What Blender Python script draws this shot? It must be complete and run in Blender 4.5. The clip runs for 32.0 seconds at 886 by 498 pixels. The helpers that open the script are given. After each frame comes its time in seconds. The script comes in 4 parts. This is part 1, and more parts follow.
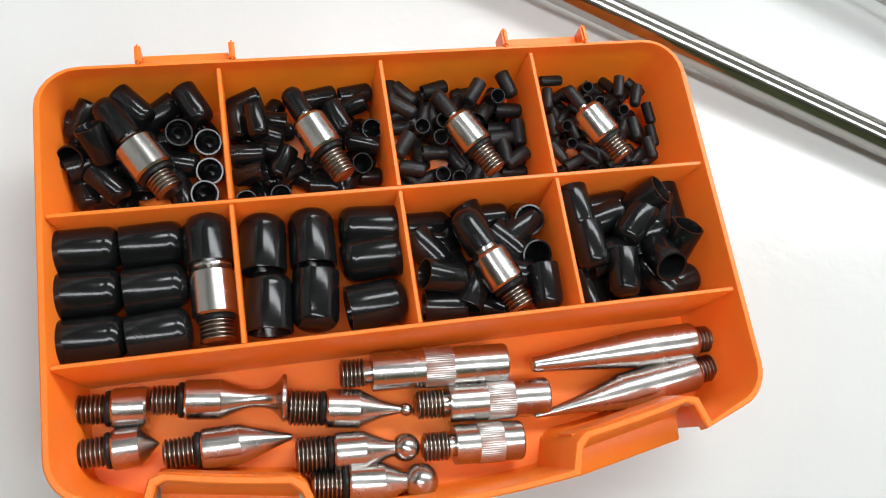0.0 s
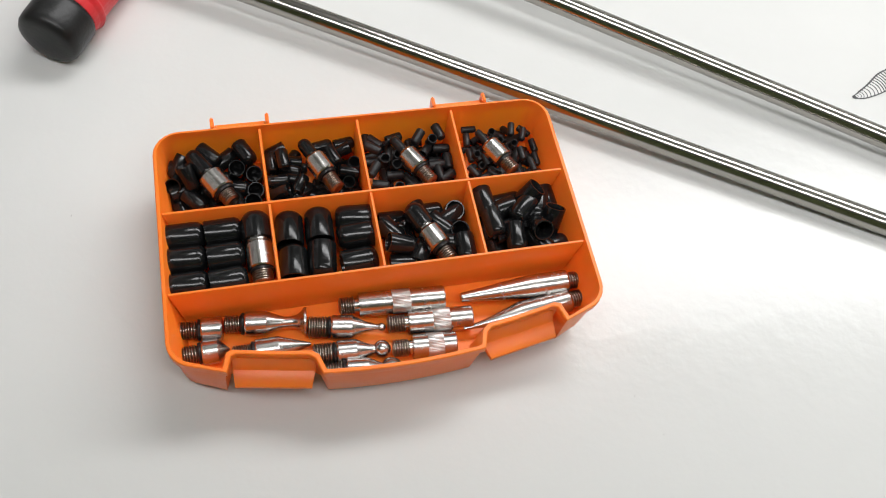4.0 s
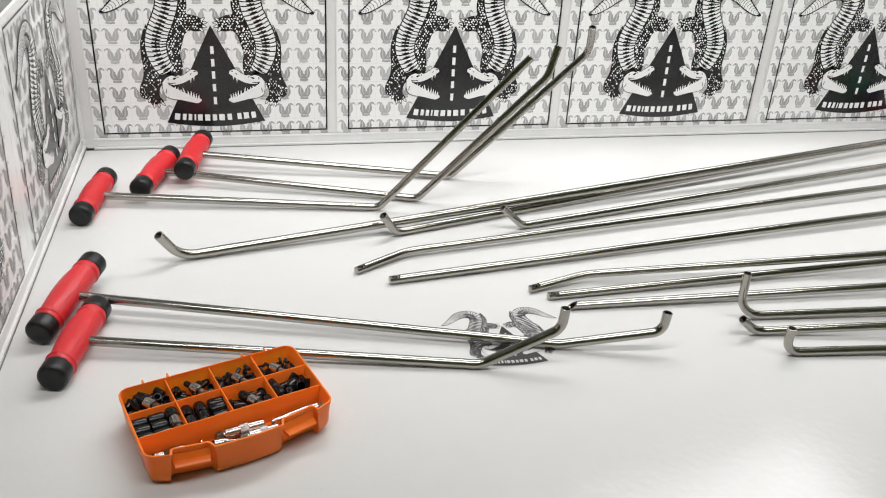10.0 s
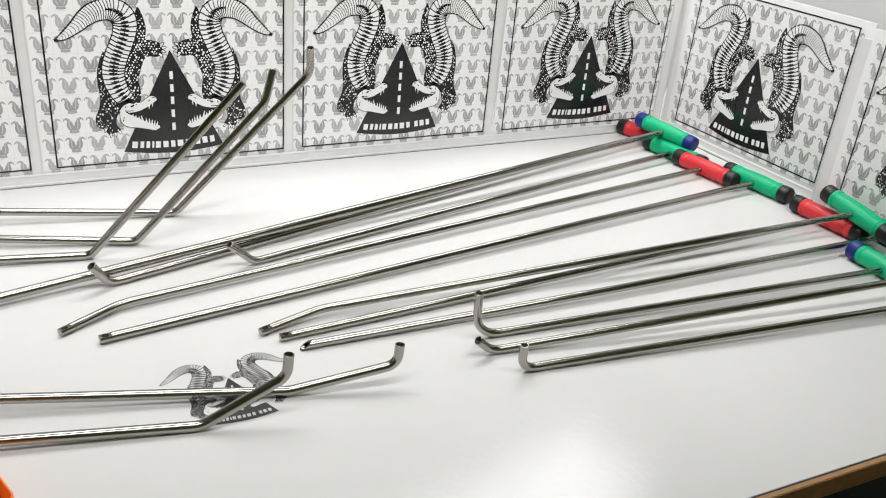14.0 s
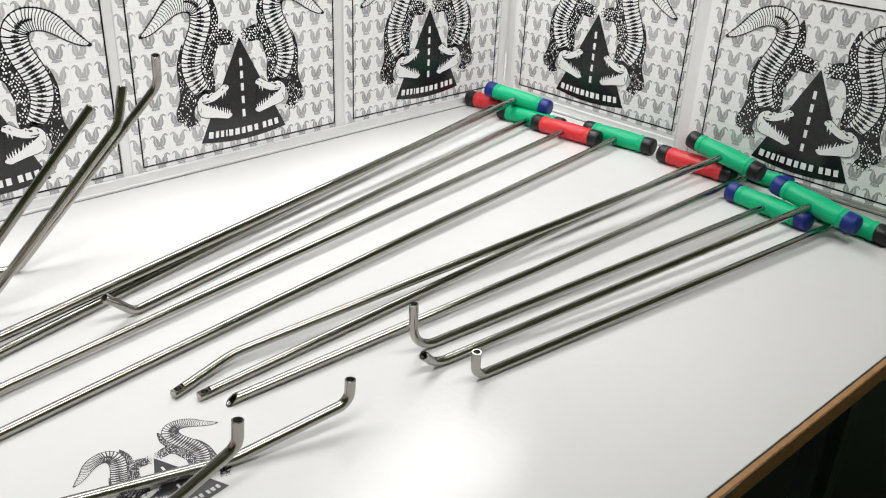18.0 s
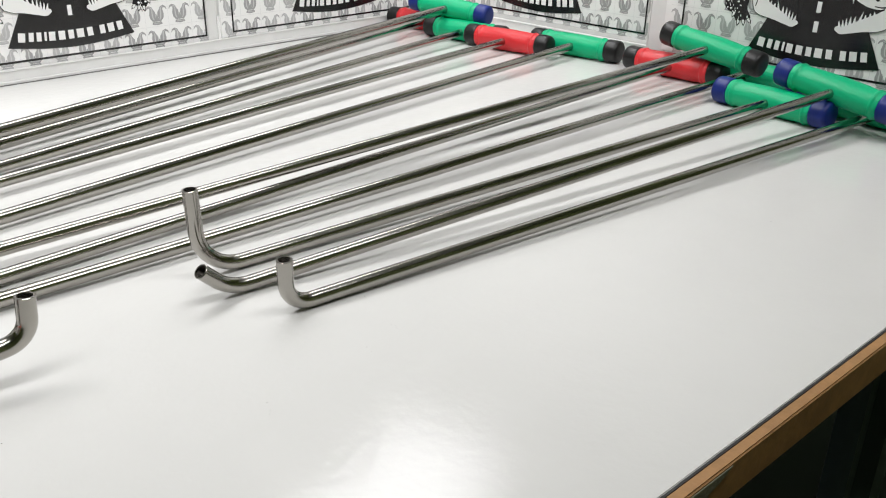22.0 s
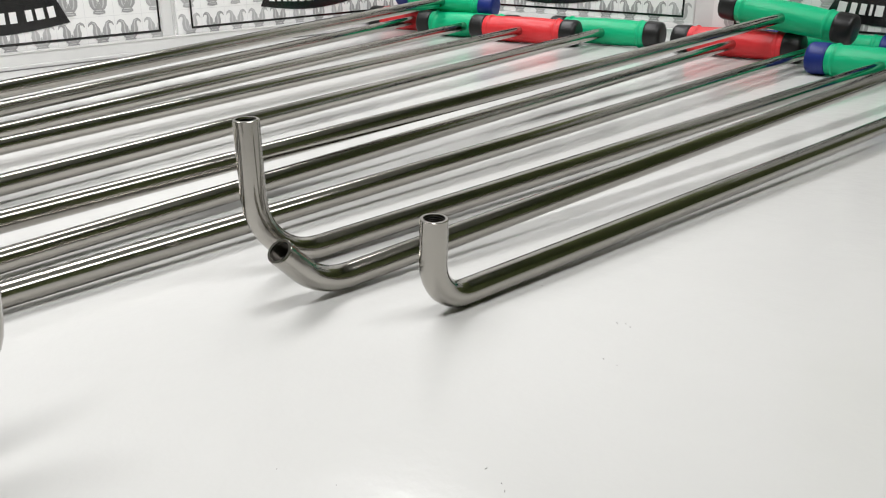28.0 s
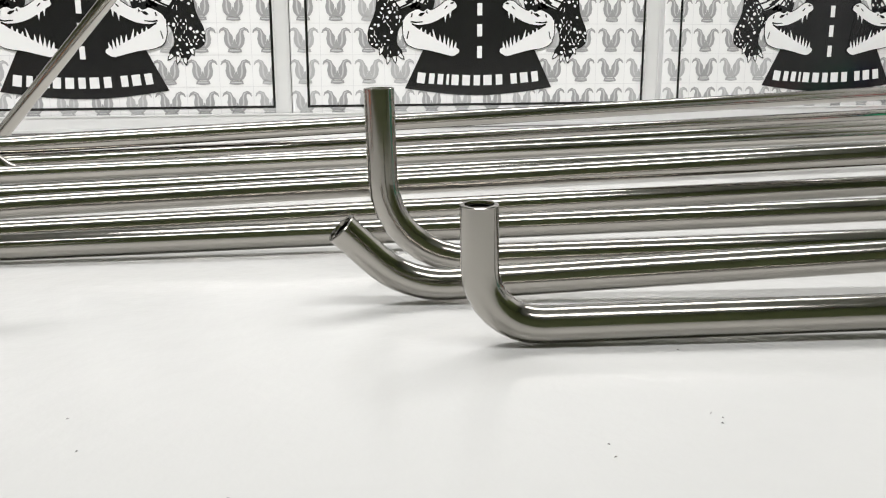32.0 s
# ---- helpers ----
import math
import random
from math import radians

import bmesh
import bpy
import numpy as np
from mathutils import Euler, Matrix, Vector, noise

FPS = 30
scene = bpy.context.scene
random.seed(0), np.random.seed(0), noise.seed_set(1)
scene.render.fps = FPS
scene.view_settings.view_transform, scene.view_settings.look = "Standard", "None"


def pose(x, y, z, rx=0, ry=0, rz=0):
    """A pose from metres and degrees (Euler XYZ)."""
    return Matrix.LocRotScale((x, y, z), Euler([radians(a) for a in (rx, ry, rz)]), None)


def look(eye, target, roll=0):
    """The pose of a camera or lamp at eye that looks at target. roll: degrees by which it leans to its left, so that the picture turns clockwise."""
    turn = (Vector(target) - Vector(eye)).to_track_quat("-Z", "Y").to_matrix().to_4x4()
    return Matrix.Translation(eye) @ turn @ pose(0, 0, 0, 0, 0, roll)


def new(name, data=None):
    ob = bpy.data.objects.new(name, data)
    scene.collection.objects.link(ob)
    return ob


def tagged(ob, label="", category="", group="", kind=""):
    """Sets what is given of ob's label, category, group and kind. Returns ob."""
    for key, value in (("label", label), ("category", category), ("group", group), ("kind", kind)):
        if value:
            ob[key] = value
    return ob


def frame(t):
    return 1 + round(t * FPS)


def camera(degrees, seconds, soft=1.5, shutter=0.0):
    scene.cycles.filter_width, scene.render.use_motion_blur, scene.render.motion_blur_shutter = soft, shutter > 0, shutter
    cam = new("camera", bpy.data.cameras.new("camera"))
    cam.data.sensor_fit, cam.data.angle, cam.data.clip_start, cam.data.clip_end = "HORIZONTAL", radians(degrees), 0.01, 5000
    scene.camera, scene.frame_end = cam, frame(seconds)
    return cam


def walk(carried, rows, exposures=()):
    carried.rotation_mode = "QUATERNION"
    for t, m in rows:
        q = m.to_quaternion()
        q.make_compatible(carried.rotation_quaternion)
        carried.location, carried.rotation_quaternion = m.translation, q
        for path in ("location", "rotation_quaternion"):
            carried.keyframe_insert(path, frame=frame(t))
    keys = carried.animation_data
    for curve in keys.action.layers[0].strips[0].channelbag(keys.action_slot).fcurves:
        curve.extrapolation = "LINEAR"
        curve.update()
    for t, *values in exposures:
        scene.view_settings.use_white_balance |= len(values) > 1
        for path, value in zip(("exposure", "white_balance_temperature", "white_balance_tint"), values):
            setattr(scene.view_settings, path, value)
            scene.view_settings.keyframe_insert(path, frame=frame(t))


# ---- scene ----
cam = camera(53.69, 32.0, soft=1.1)
PATH = (
    (0, 1.0954, -0.8660, 0.2611, 18.31, -10.18, 9.94),
    (0.5, 1.0939, -0.8564, 0.2585, 17.63, -10.09, 10.23),
    (1, 1.0936, -0.8513, 0.2563, 16.13, -10.29, 10.43),
    (1.5, 1.0953, -0.8531, 0.2549, 15.06, -10.27, 10.37),
    (2, 1.0984, -0.8561, 0.2588, 14.68, -10.14, 10.46),
    (2.5, 1.1050, -0.8644, 0.2698, 14.75, -9.99, 10.47),
    (4.5, 1.1299, -1.0438, 0.4145, 34.65, -5.23, 3.43),
    (5, 1.1248, -1.1159, 0.4434, 40.61, -3.25, -2.53),
    (5.5, 1.0992, -1.1855, 0.4856, 45.45, -4.04, -7.34),
    (6, 1.0824, -1.2331, 0.5123, 49.32, -4.27, -9.71),
    (6.5, 1.0810, -1.2609, 0.5272, 52.78, -3.78, -12.07),
    (7, 1.0932, -1.3114, 0.5453, 55.19, -3.66, -13.17),
    (7.5, 1.1226, -1.3988, 0.5668, 57.25, -3.77, -12.24),
    (8, 1.1356, -1.4491, 0.5853, 59.92, -2.87, -12.21),
    (8.5, 1.1401, -1.4828, 0.5890, 60.65, -2.67, -12.23),
    (9, 1.1457, -1.5087, 0.5934, 61.46, -2.82, -12.17),
    (9.5, 1.1509, -1.5128, 0.5971, 61.73, -3.15, -11.89),
    (10, 1.1536, -1.5155, 0.5968, 61.79, -3.07, -11.74),
    (10.5, 1.1575, -1.5211, 0.5992, 62.04, -3.10, -11.79),
    (11, 1.1643, -1.5240, 0.6025, 62.14, -3.41, -13.11),
    (11.5, 1.1816, -1.5300, 0.6022, 62.41, -3.56, -15.67),
    (12, 1.1989, -1.5380, 0.6034, 62.55, -3.58, -18.05),
    (12.5, 1.2159, -1.5423, 0.6054, 62.78, -3.97, -20.06),
    (13, 1.2250, -1.5347, 0.6083, 62.84, -4.61, -21.24),
    (13.5, 1.2359, -1.5103, 0.6039, 63.10, -4.52, -22.86),
    (14, 1.2503, -1.4730, 0.5990, 63.50, -4.72, -26.41),
    (14.5, 1.2601, -1.4547, 0.6003, 63.76, -4.50, -30.71),
    (15, 1.2625, -1.4309, 0.5977, 63.62, -4.13, -34.45),
    (15.5, 1.2606, -1.4111, 0.5930, 63.59, -4.11, -37.10),
    (17.5, 1.1879, -1.3142, 0.5863, 62.45, -3.12, -41.80),
    (18, 1.1858, -1.2992, 0.5751, 62.98, -2.31, -42.49),
    (18.5, 1.2107, -1.2950, 0.5539, 64.40, -2.12, -43.38),
    (19, 1.2543, -1.2962, 0.5319, 64.16, -2.26, -43.51),
    (19.5, 1.2873, -1.3059, 0.5158, 64.06, -1.41, -43.86),
    (20, 1.3320, -1.2787, 0.4621, 64.40, -0.79, -44.20),
    (20.5, 1.3796, -1.2485, 0.4033, 64.63, -0.44, -44.36),
    (21, 1.4258, -1.2259, 0.3485, 64.86, -0.50, -44.31),
    (21.5, 1.4676, -1.2097, 0.3157, 64.93, -0.27, -43.91),
    (22, 1.4988, -1.1908, 0.2889, 64.97, -0.69, -42.61),
    (22.5, 1.5266, -1.1649, 0.2664, 65.37, -1.25, -41.74),
    (23, 1.5546, -1.1440, 0.2525, 65.45, -0.69, -40.56),
    (23.5, 1.5798, -1.1208, 0.2340, 65.51, -0.23, -37.66),
    (24, 1.5811, -1.0960, 0.2168, 65.52, -0.45, -36.78),
    (24.5, 1.5346, -1.0463, 0.2046, 66.01, -0.19, -40.70),
    (25, 1.5037, -1.0056, 0.1920, 67.83, 0.31, -51.20),
    (25.5, 1.4877, -0.9773, 0.1802, 67.93, 0.22, -55.46),
    (27.5, 1.5148, -0.9282, 0.1471, 68.17, -0.83, -57.82),
    (28, 1.5400, -0.9513, 0.1440, 69.60, -0.03, -49.13),
    (28.5, 1.5654, -0.9715, 0.1427, 70.88, 0.21, -41.66),
    (29, 1.6017, -0.9994, 0.1372, 72.01, 0.85, -35.37),
    (29.5, 1.6331, -1.0209, 0.1313, 72.55, 0.93, -29.23),
    (30, 1.6593, -1.0281, 0.1242, 73.06, 0.84, -23.28),
    (30.5, 1.6870, -1.0205, 0.1108, 73.29, 0.82, -18.26),
    (31, 1.7093, -1.0082, 0.1062, 73.53, 1.21, -13.70),
    (31.5, 1.7225, -0.9936, 0.0984, 74.36, 0.74, -11.21),
    (32, 1.7206, -0.9790, 0.0823, 77.30, 0.12, -9.92),
)
walk(cam, [(row[0], pose(*row[1:])) for row in PATH], exposures=((0, 0.22, 6200, 7), (2.5, 0.20, 6250, 7), (5.0, -0.08, 6450, 10), (8.0, -0.12, 6450, 10), (15.0, -0.13, 6450, 10), (21.0, -0.06, 6450, 10), (28.0, -0.06, 6450, 10), (32.0, 0.04, 6450, 10)))

# ---- light: a slanting fluorescent row over the back of the table, a weaker added fill over its front edge ----
world = bpy.data.worlds.new("world")
scene.world = world
world.use_nodes = True
world.node_tree.nodes["Background"].inputs[0].default_value = (0.9, 0.95, 1.0, 1)
world.node_tree.nodes["Background"].inputs[1].default_value = 0.02
scene.view_settings.exposure = 0.0


def strip_lamp(name, centre, target, length, width, watts, colour=(1.0, 0.985, 0.982), spin=0.0, spread=180):
    data = bpy.data.lights.new(name, "AREA")
    data.shape, data.size, data.size_y, data.energy, data.color = "RECTANGLE", length, width, watts, colour
    data.spread = radians(spread)
    ob = new(name, data)
    ob.matrix_world = look(centre, target) @ pose(0, 0, 0, 0, 0, spin)
    return tagged(ob, "long overhead light: fluorescent row at back, added fill at front", "lamp", kind="structure")


strip_lamp("lamp_back", (2.05, 0.21, 1.50), (2.05, 0.21, 0.0), 2.2, 0.40, 32, spin=13)
# fill light without a known source, added to brighten the board fronts
strip_lamp("fill_front", (1.55, -1.20, 1.66), (1.70, 0.0, 0.75), 2.2, 0.38, 27, spin=0, spread=120)


# ---- materials ----
def mat(name, colour, rough=0.5, metal=0.0, spec=0.5, grain=0.0, scale=60.0, bump=0.0, bump_scale=200.0, vary=0.0, rough_vary=0.0, wrinkle=0.0):
    m = bpy.data.materials.new(name)
    m.use_nodes = True
    nt = m.node_tree
    b = nt.nodes["Principled BSDF"]
    b.inputs["Base Color"].default_value = (*colour, 1)
    b.inputs["Roughness"].default_value = rough
    b.inputs["Metallic"].default_value = metal
    b.inputs["Specular IOR Level"].default_value = spec
    co = nt.nodes.new("ShaderNodeTexCoord")
    if grain or vary or rough_vary:
        n1 = nt.nodes.new("ShaderNodeTexNoise")
        n1.inputs["Scale"].default_value = scale
        n1.inputs["Detail"].default_value = 6
        n2 = nt.nodes.new("ShaderNodeTexNoise")
        n2.inputs["Scale"].default_value = scale / 12
        n2.inputs["Detail"].default_value = 3
        for n in (n1, n2):
            nt.links.new(co.outputs["Object"], n.inputs["Vector"])
        add = nt.nodes.new("ShaderNodeMath")
        add.operation = "ADD"
        nt.links.new(n1.outputs["Fac"], add.inputs[0])
        nt.links.new(n2.outputs["Fac"], add.inputs[1])
        hsv = nt.nodes.new("ShaderNodeHueSaturation")
        hsv.inputs["Color"].default_value = (*colour, 1)
        val = nt.nodes.new("ShaderNodeMapRange")
        val.inputs["From Min"].default_value, val.inputs["From Max"].default_value = 0.6, 1.4
        val.inputs["To Min"].default_value, val.inputs["To Max"].default_value = 1 - grain, 1 + grain
        nt.links.new(add.outputs[0], val.inputs["Value"])
        last = val.outputs["Result"]
        if vary:
            info = nt.nodes.new("ShaderNodeObjectInfo")
            vr = nt.nodes.new("ShaderNodeMapRange")
            vr.inputs["To Min"].default_value, vr.inputs["To Max"].default_value = 1 - vary, 1 + vary
            nt.links.new(info.outputs["Random"], vr.inputs["Value"])
            mul = nt.nodes.new("ShaderNodeMath")
            mul.operation = "MULTIPLY"
            nt.links.new(last, mul.inputs[0])
            nt.links.new(vr.outputs["Result"], mul.inputs[1])
            last = mul.outputs[0]
        nt.links.new(last, hsv.inputs["Value"])
        nt.links.new(hsv.outputs["Color"], b.inputs["Base Color"])
        if rough_vary:
            rr = nt.nodes.new("ShaderNodeMapRange")
            rr.inputs["From Min"].default_value, rr.inputs["From Max"].default_value = 0.7, 1.3
            rr.inputs["To Min"].default_value, rr.inputs["To Max"].default_value = max(0.02, rough - rough_vary), rough + rough_vary
            nt.links.new(add.outputs[0], rr.inputs["Value"])
            nt.links.new(rr.outputs["Result"], b.inputs["Roughness"])
    if bump:
        nb = nt.nodes.new("ShaderNodeTexNoise")
        nb.inputs["Scale"].default_value = bump_scale
        nb.inputs["Detail"].default_value = 4
        nt.links.new(co.outputs["Object"], nb.inputs["Vector"])
        bp = nt.nodes.new("ShaderNodeBump")
        bp.inputs["Strength"].default_value = bump
        bp.inputs["Distance"].default_value = 0.001
        nt.links.new(nb.outputs["Fac"], bp.inputs["Height"])
        nt.links.new(bp.outputs["Normal"], b.inputs["Normal"])
        if wrinkle:
            mp = nt.nodes.new("ShaderNodeMapping")
            mp.inputs["Scale"].default_value = (130, 130, 32)
            nt.links.new(co.outputs["Object"], mp.inputs["Vector"])
            nw = nt.nodes.new("ShaderNodeTexNoise")
            nw.inputs["Scale"].default_value = 1.0
            nw.inputs["Detail"].default_value = 2
            nt.links.new(mp.outputs["Vector"], nw.inputs["Vector"])
            b2 = nt.nodes.new("ShaderNodeBump")
            b2.inputs["Strength"].default_value = wrinkle
            b2.inputs["Distance"].default_value = 0.004
            nt.links.new(nw.outputs["Fac"], b2.inputs["Height"])
            nt.links.new(b2.outputs["Normal"], bp.inputs["Normal"])
    return m


LAMINATE = mat("white_laminate", (0.645, 0.645, 0.63), 0.15, spec=0.27, grain=0.015, scale=30, bump=0.22, bump_scale=100, rough_vary=0.03)
WOOD = mat("edge_wood", (0.36, 0.195, 0.08), 0.45, grain=0.25, scale=90, bump=0.2, bump_scale=300)
BLACK_LINE = mat("dark_seam", (0.02, 0.02, 0.02), 0.6)
# grey that paints the shadow line under the rails
RAIL_SHADE = mat("grey_rail_shade", (0.16, 0.155, 0.15), 0.8, grain=0.4, scale=60)
LEG = mat("blue_grey_steel", (0.085, 0.105, 0.13), 0.5, grain=0.1, scale=40)
CHIP = mat("bare_board", (0.20, 0.19, 0.135), 0.8, grain=0.3, scale=250, bump=0.5, bump_scale=400)
APRON = mat("grey_paint", (0.30, 0.31, 0.32), 0.5, grain=0.1, scale=30)
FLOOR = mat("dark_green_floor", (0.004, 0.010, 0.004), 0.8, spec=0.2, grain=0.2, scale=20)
PLASTER = mat("room_plaster", (0.80, 0.80, 0.79), 0.8, grain=0.03, scale=10, bump=0.1, bump_scale=80)
DIM = mat("dark_olive_paint", (0.27, 0.32, 0.14), 0.6, grain=0.1, scale=8)
CEIL = mat("room_ceiling", (0.56, 0.565, 0.54), 0.85, grain=0.03, scale=10)
SHEET = mat("printed_sheet", (0.92, 0.92, 0.91), 0.22, spec=0.6, grain=0.01, scale=40)
RAIL = mat("satin_aluminium", (0.80, 0.80, 0.79), 0.36, metal=0.2, grain=0.05, scale=50)
INK = mat("black_ink", (0.012, 0.012, 0.013), 0.22, spec=0.6, grain=0.05, scale=60)
GREY_INK = mat("grey_ink", (0.36, 0.36, 0.36), 0.4, grain=0.08, scale=120)
PALE_INK = mat("pale_grey_ink", (0.60, 0.60, 0.60), 0.4, grain=0.05, scale=120)
FAINT_INK = mat("faint_grey_ink", (0.47, 0.47, 0.47), 0.4, grain=0.06, scale=120)
LINE_INK = mat("faint_line_ink", (0.70, 0.70, 0.70), 0.4, grain=0.05, scale=120)
FADED_INK = mat("worn_black_ink", (0.028, 0.028, 0.03), 0.3, grain=0.25, scale=150)
WHITE_INK = mat("white_ink", (0.86, 0.86, 0.85), 0.35, grain=0.01, scale=60)
CHROME = mat("polished_steel", (0.385, 0.368, 0.338), 0.15, metal=1.0, grain=0.03, scale=80, rough_vary=0.015)
TIPSTEEL = mat("machined_steel", (0.47, 0.452, 0.432), 0.25, metal=1.0, grain=0.05, scale=300, rough_vary=0.05, vary=0.06)
KNURL = mat("knurled_steel", (0.50, 0.48, 0.46), 0.38, metal=1.0, grain=0.2, scale=500)
THREAD = mat("thread_steel", (0.34, 0.29, 0.25), 0.3, metal=1.0, grain=0.1, scale=400)
BORE = mat("dark_bore", (0.045, 0.041, 0.036), 0.36, metal=1.0)
RED = mat("red_rubber", (0.62, 0.022, 0.028), 0.42, wrinkle=0.35, grain=0.06, scale=120, bump=0.25, bump_scale=420, rough_vary=0.08)
GREEN = mat("green_plastic", (0.0, 0.42, 0.185), 0.42, spec=0.35, wrinkle=0.25, grain=0.05, scale=120, bump=0.2, bump_scale=420, rough_vary=0.08)
BLACK = mat("black_rubber", (0.010, 0.010, 0.010), 0.36, spec=0.35, grain=0.15, scale=200, bump=0.15, bump_scale=500)
BLUE = mat("blue_rubber", (0.006, 0.021, 0.17), 0.4, spec=0.35, grain=0.1, scale=200, bump=0.1, bump_scale=500)
ORANGE = mat("orange_plastic", (1.0, 0.216, 0.022), 0.36, spec=0.35, grain=0.03, scale=60, bump=0.06, bump_scale=600, rough_vary=0.06)
for slot, value in (("Subsurface Weight", 0.30), ("Subsurface Radius", (0.006, 0.0022, 0.0006)), ("Subsurface Scale", 1.0)):
    ORANGE.node_tree.nodes["Principled BSDF"].inputs[slot].default_value = value
VINYL = mat("black_vinyl", (0.0075, 0.0077, 0.008), 0.16, spec=0.36, grain=0.3, scale=300, vary=0.25, rough_vary=0.05)
VINYL_MATT = mat("matt_black_rubber", (0.011, 0.011, 0.0115), 0.4, spec=0.35, grain=0.25, scale=300, vary=0.2, rough_vary=0.1, bump=0.2, bump_scale=900)


# ---- mesh helpers ----
def empty(name, m):
    ob = new(name)
    ob.empty_display_size = 0.02
    ob.matrix_world = m
    return ob


def mesh_of(name, bm, material, smooth=True, crease=38):
    me = bpy.data.meshes.new(name)
    bm.normal_update()
    bm.to_mesh(me)
    bm.free()
    for mm in (material if isinstance(material, (list, tuple)) else (material,)):
        me.materials.append(mm)
    if smooth:
        me.polygons.foreach_set("use_smooth", [True] * len(me.polygons))
        me.set_sharp_from_angle(angle=radians(crease))
    return me


def part(name, bm, material, parent=None, label="", m=None, smooth=True):
    """Link a bmesh (or a ready mesh) as one object, under a thing or a part."""
    me = bm if isinstance(bm, bpy.types.Mesh) else mesh_of(name, bm, material, smooth)
    ob = new(name, me)
    if parent:
        ob.parent = parent
    if m:
        ob.matrix_basis = m
    if label:
        ob["label"] = label
    return ob


def block(x0, x1, y0, y1, z0, z1, bevel=0.0, bm=None):
    bm = bm or bmesh.new()
    made = bmesh.ops.create_cube(bm, size=1)["verts"]
    for v in made:
        v.co = Vector((x0 + (v.co.x + 0.5) * (x1 - x0), y0 + (v.co.y + 0.5) * (y1 - y0), z0 + (v.co.z + 0.5) * (z1 - z0)))
    if bevel:
        edges = {e for v in made for e in v.link_edges}
        bmesh.ops.bevel(bm, geom=list(edges), offset=bevel, segments=2, affect="EDGES", clamp_overlap=True)
    return bm


def lathe(profile, seg=24, bm=None, m=None):
    """Turn (radius, height) pairs round z; radius 0 closes an end."""
    bm = bm or bmesh.new()
    rings = []
    for r, z in profile:
        if r <= 1e-7:
            rings.append([bm.verts.new((0, 0, z))])
        else:
            rings.append([bm.verts.new((r * math.cos(2 * math.pi * k / seg), r * math.sin(2 * math.pi * k / seg), z)) for k in range(seg)])
    for a, b in zip(rings, rings[1:]):
        for k in range(seg):
            j = (k + 1) % seg
            if len(a) == 1 and len(b) > 1:
                bm.faces.new((a[0], b[j], b[k]))
            elif len(b) == 1 and len(a) > 1:
                bm.faces.new((a[k], a[j], b[0]))
            elif len(a) > 1:
                bm.faces.new((a[k], a[j], b[j], b[k]))
    if m:
        bmesh.ops.transform(bm, matrix=m, verts=[v for ring in rings for v in ring])
    return bm


def rounded(points, radii, steps=8):
    """A polyline with its inner corners rounded by arcs."""
    pts = [Vector(p) for p in points]
    out = [pts[0]]
    for i in range(1, len(pts) - 1):
        a, b = (pts[i - 1] - pts[i]).normalized(), (pts[i + 1] - pts[i]).normalized()
        ang = a.angle(b)
        cut = min(radii[i - 1] / math.tan(ang / 2), 0.49 * (pts[i - 1] - pts[i]).length, 0.49 * (pts[i + 1] - pts[i]).length)
        p0, p1 = pts[i] + a * cut, pts[i] + b * cut
        r = cut * math.tan(ang / 2)
        mid = pts[i] + (a + b).normalized() * (r / math.sin(ang / 2))
        v0, v1 = (p0 - mid), (p1 - mid)
        turn = v0.angle(v1)
        axis = v0.cross(v1).normalized()
        for k in range(steps + 1):
            out.append(mid + Matrix.Rotation(turn * k / steps, 3, axis) @ v0)
    out.append(pts[-1])
    return out


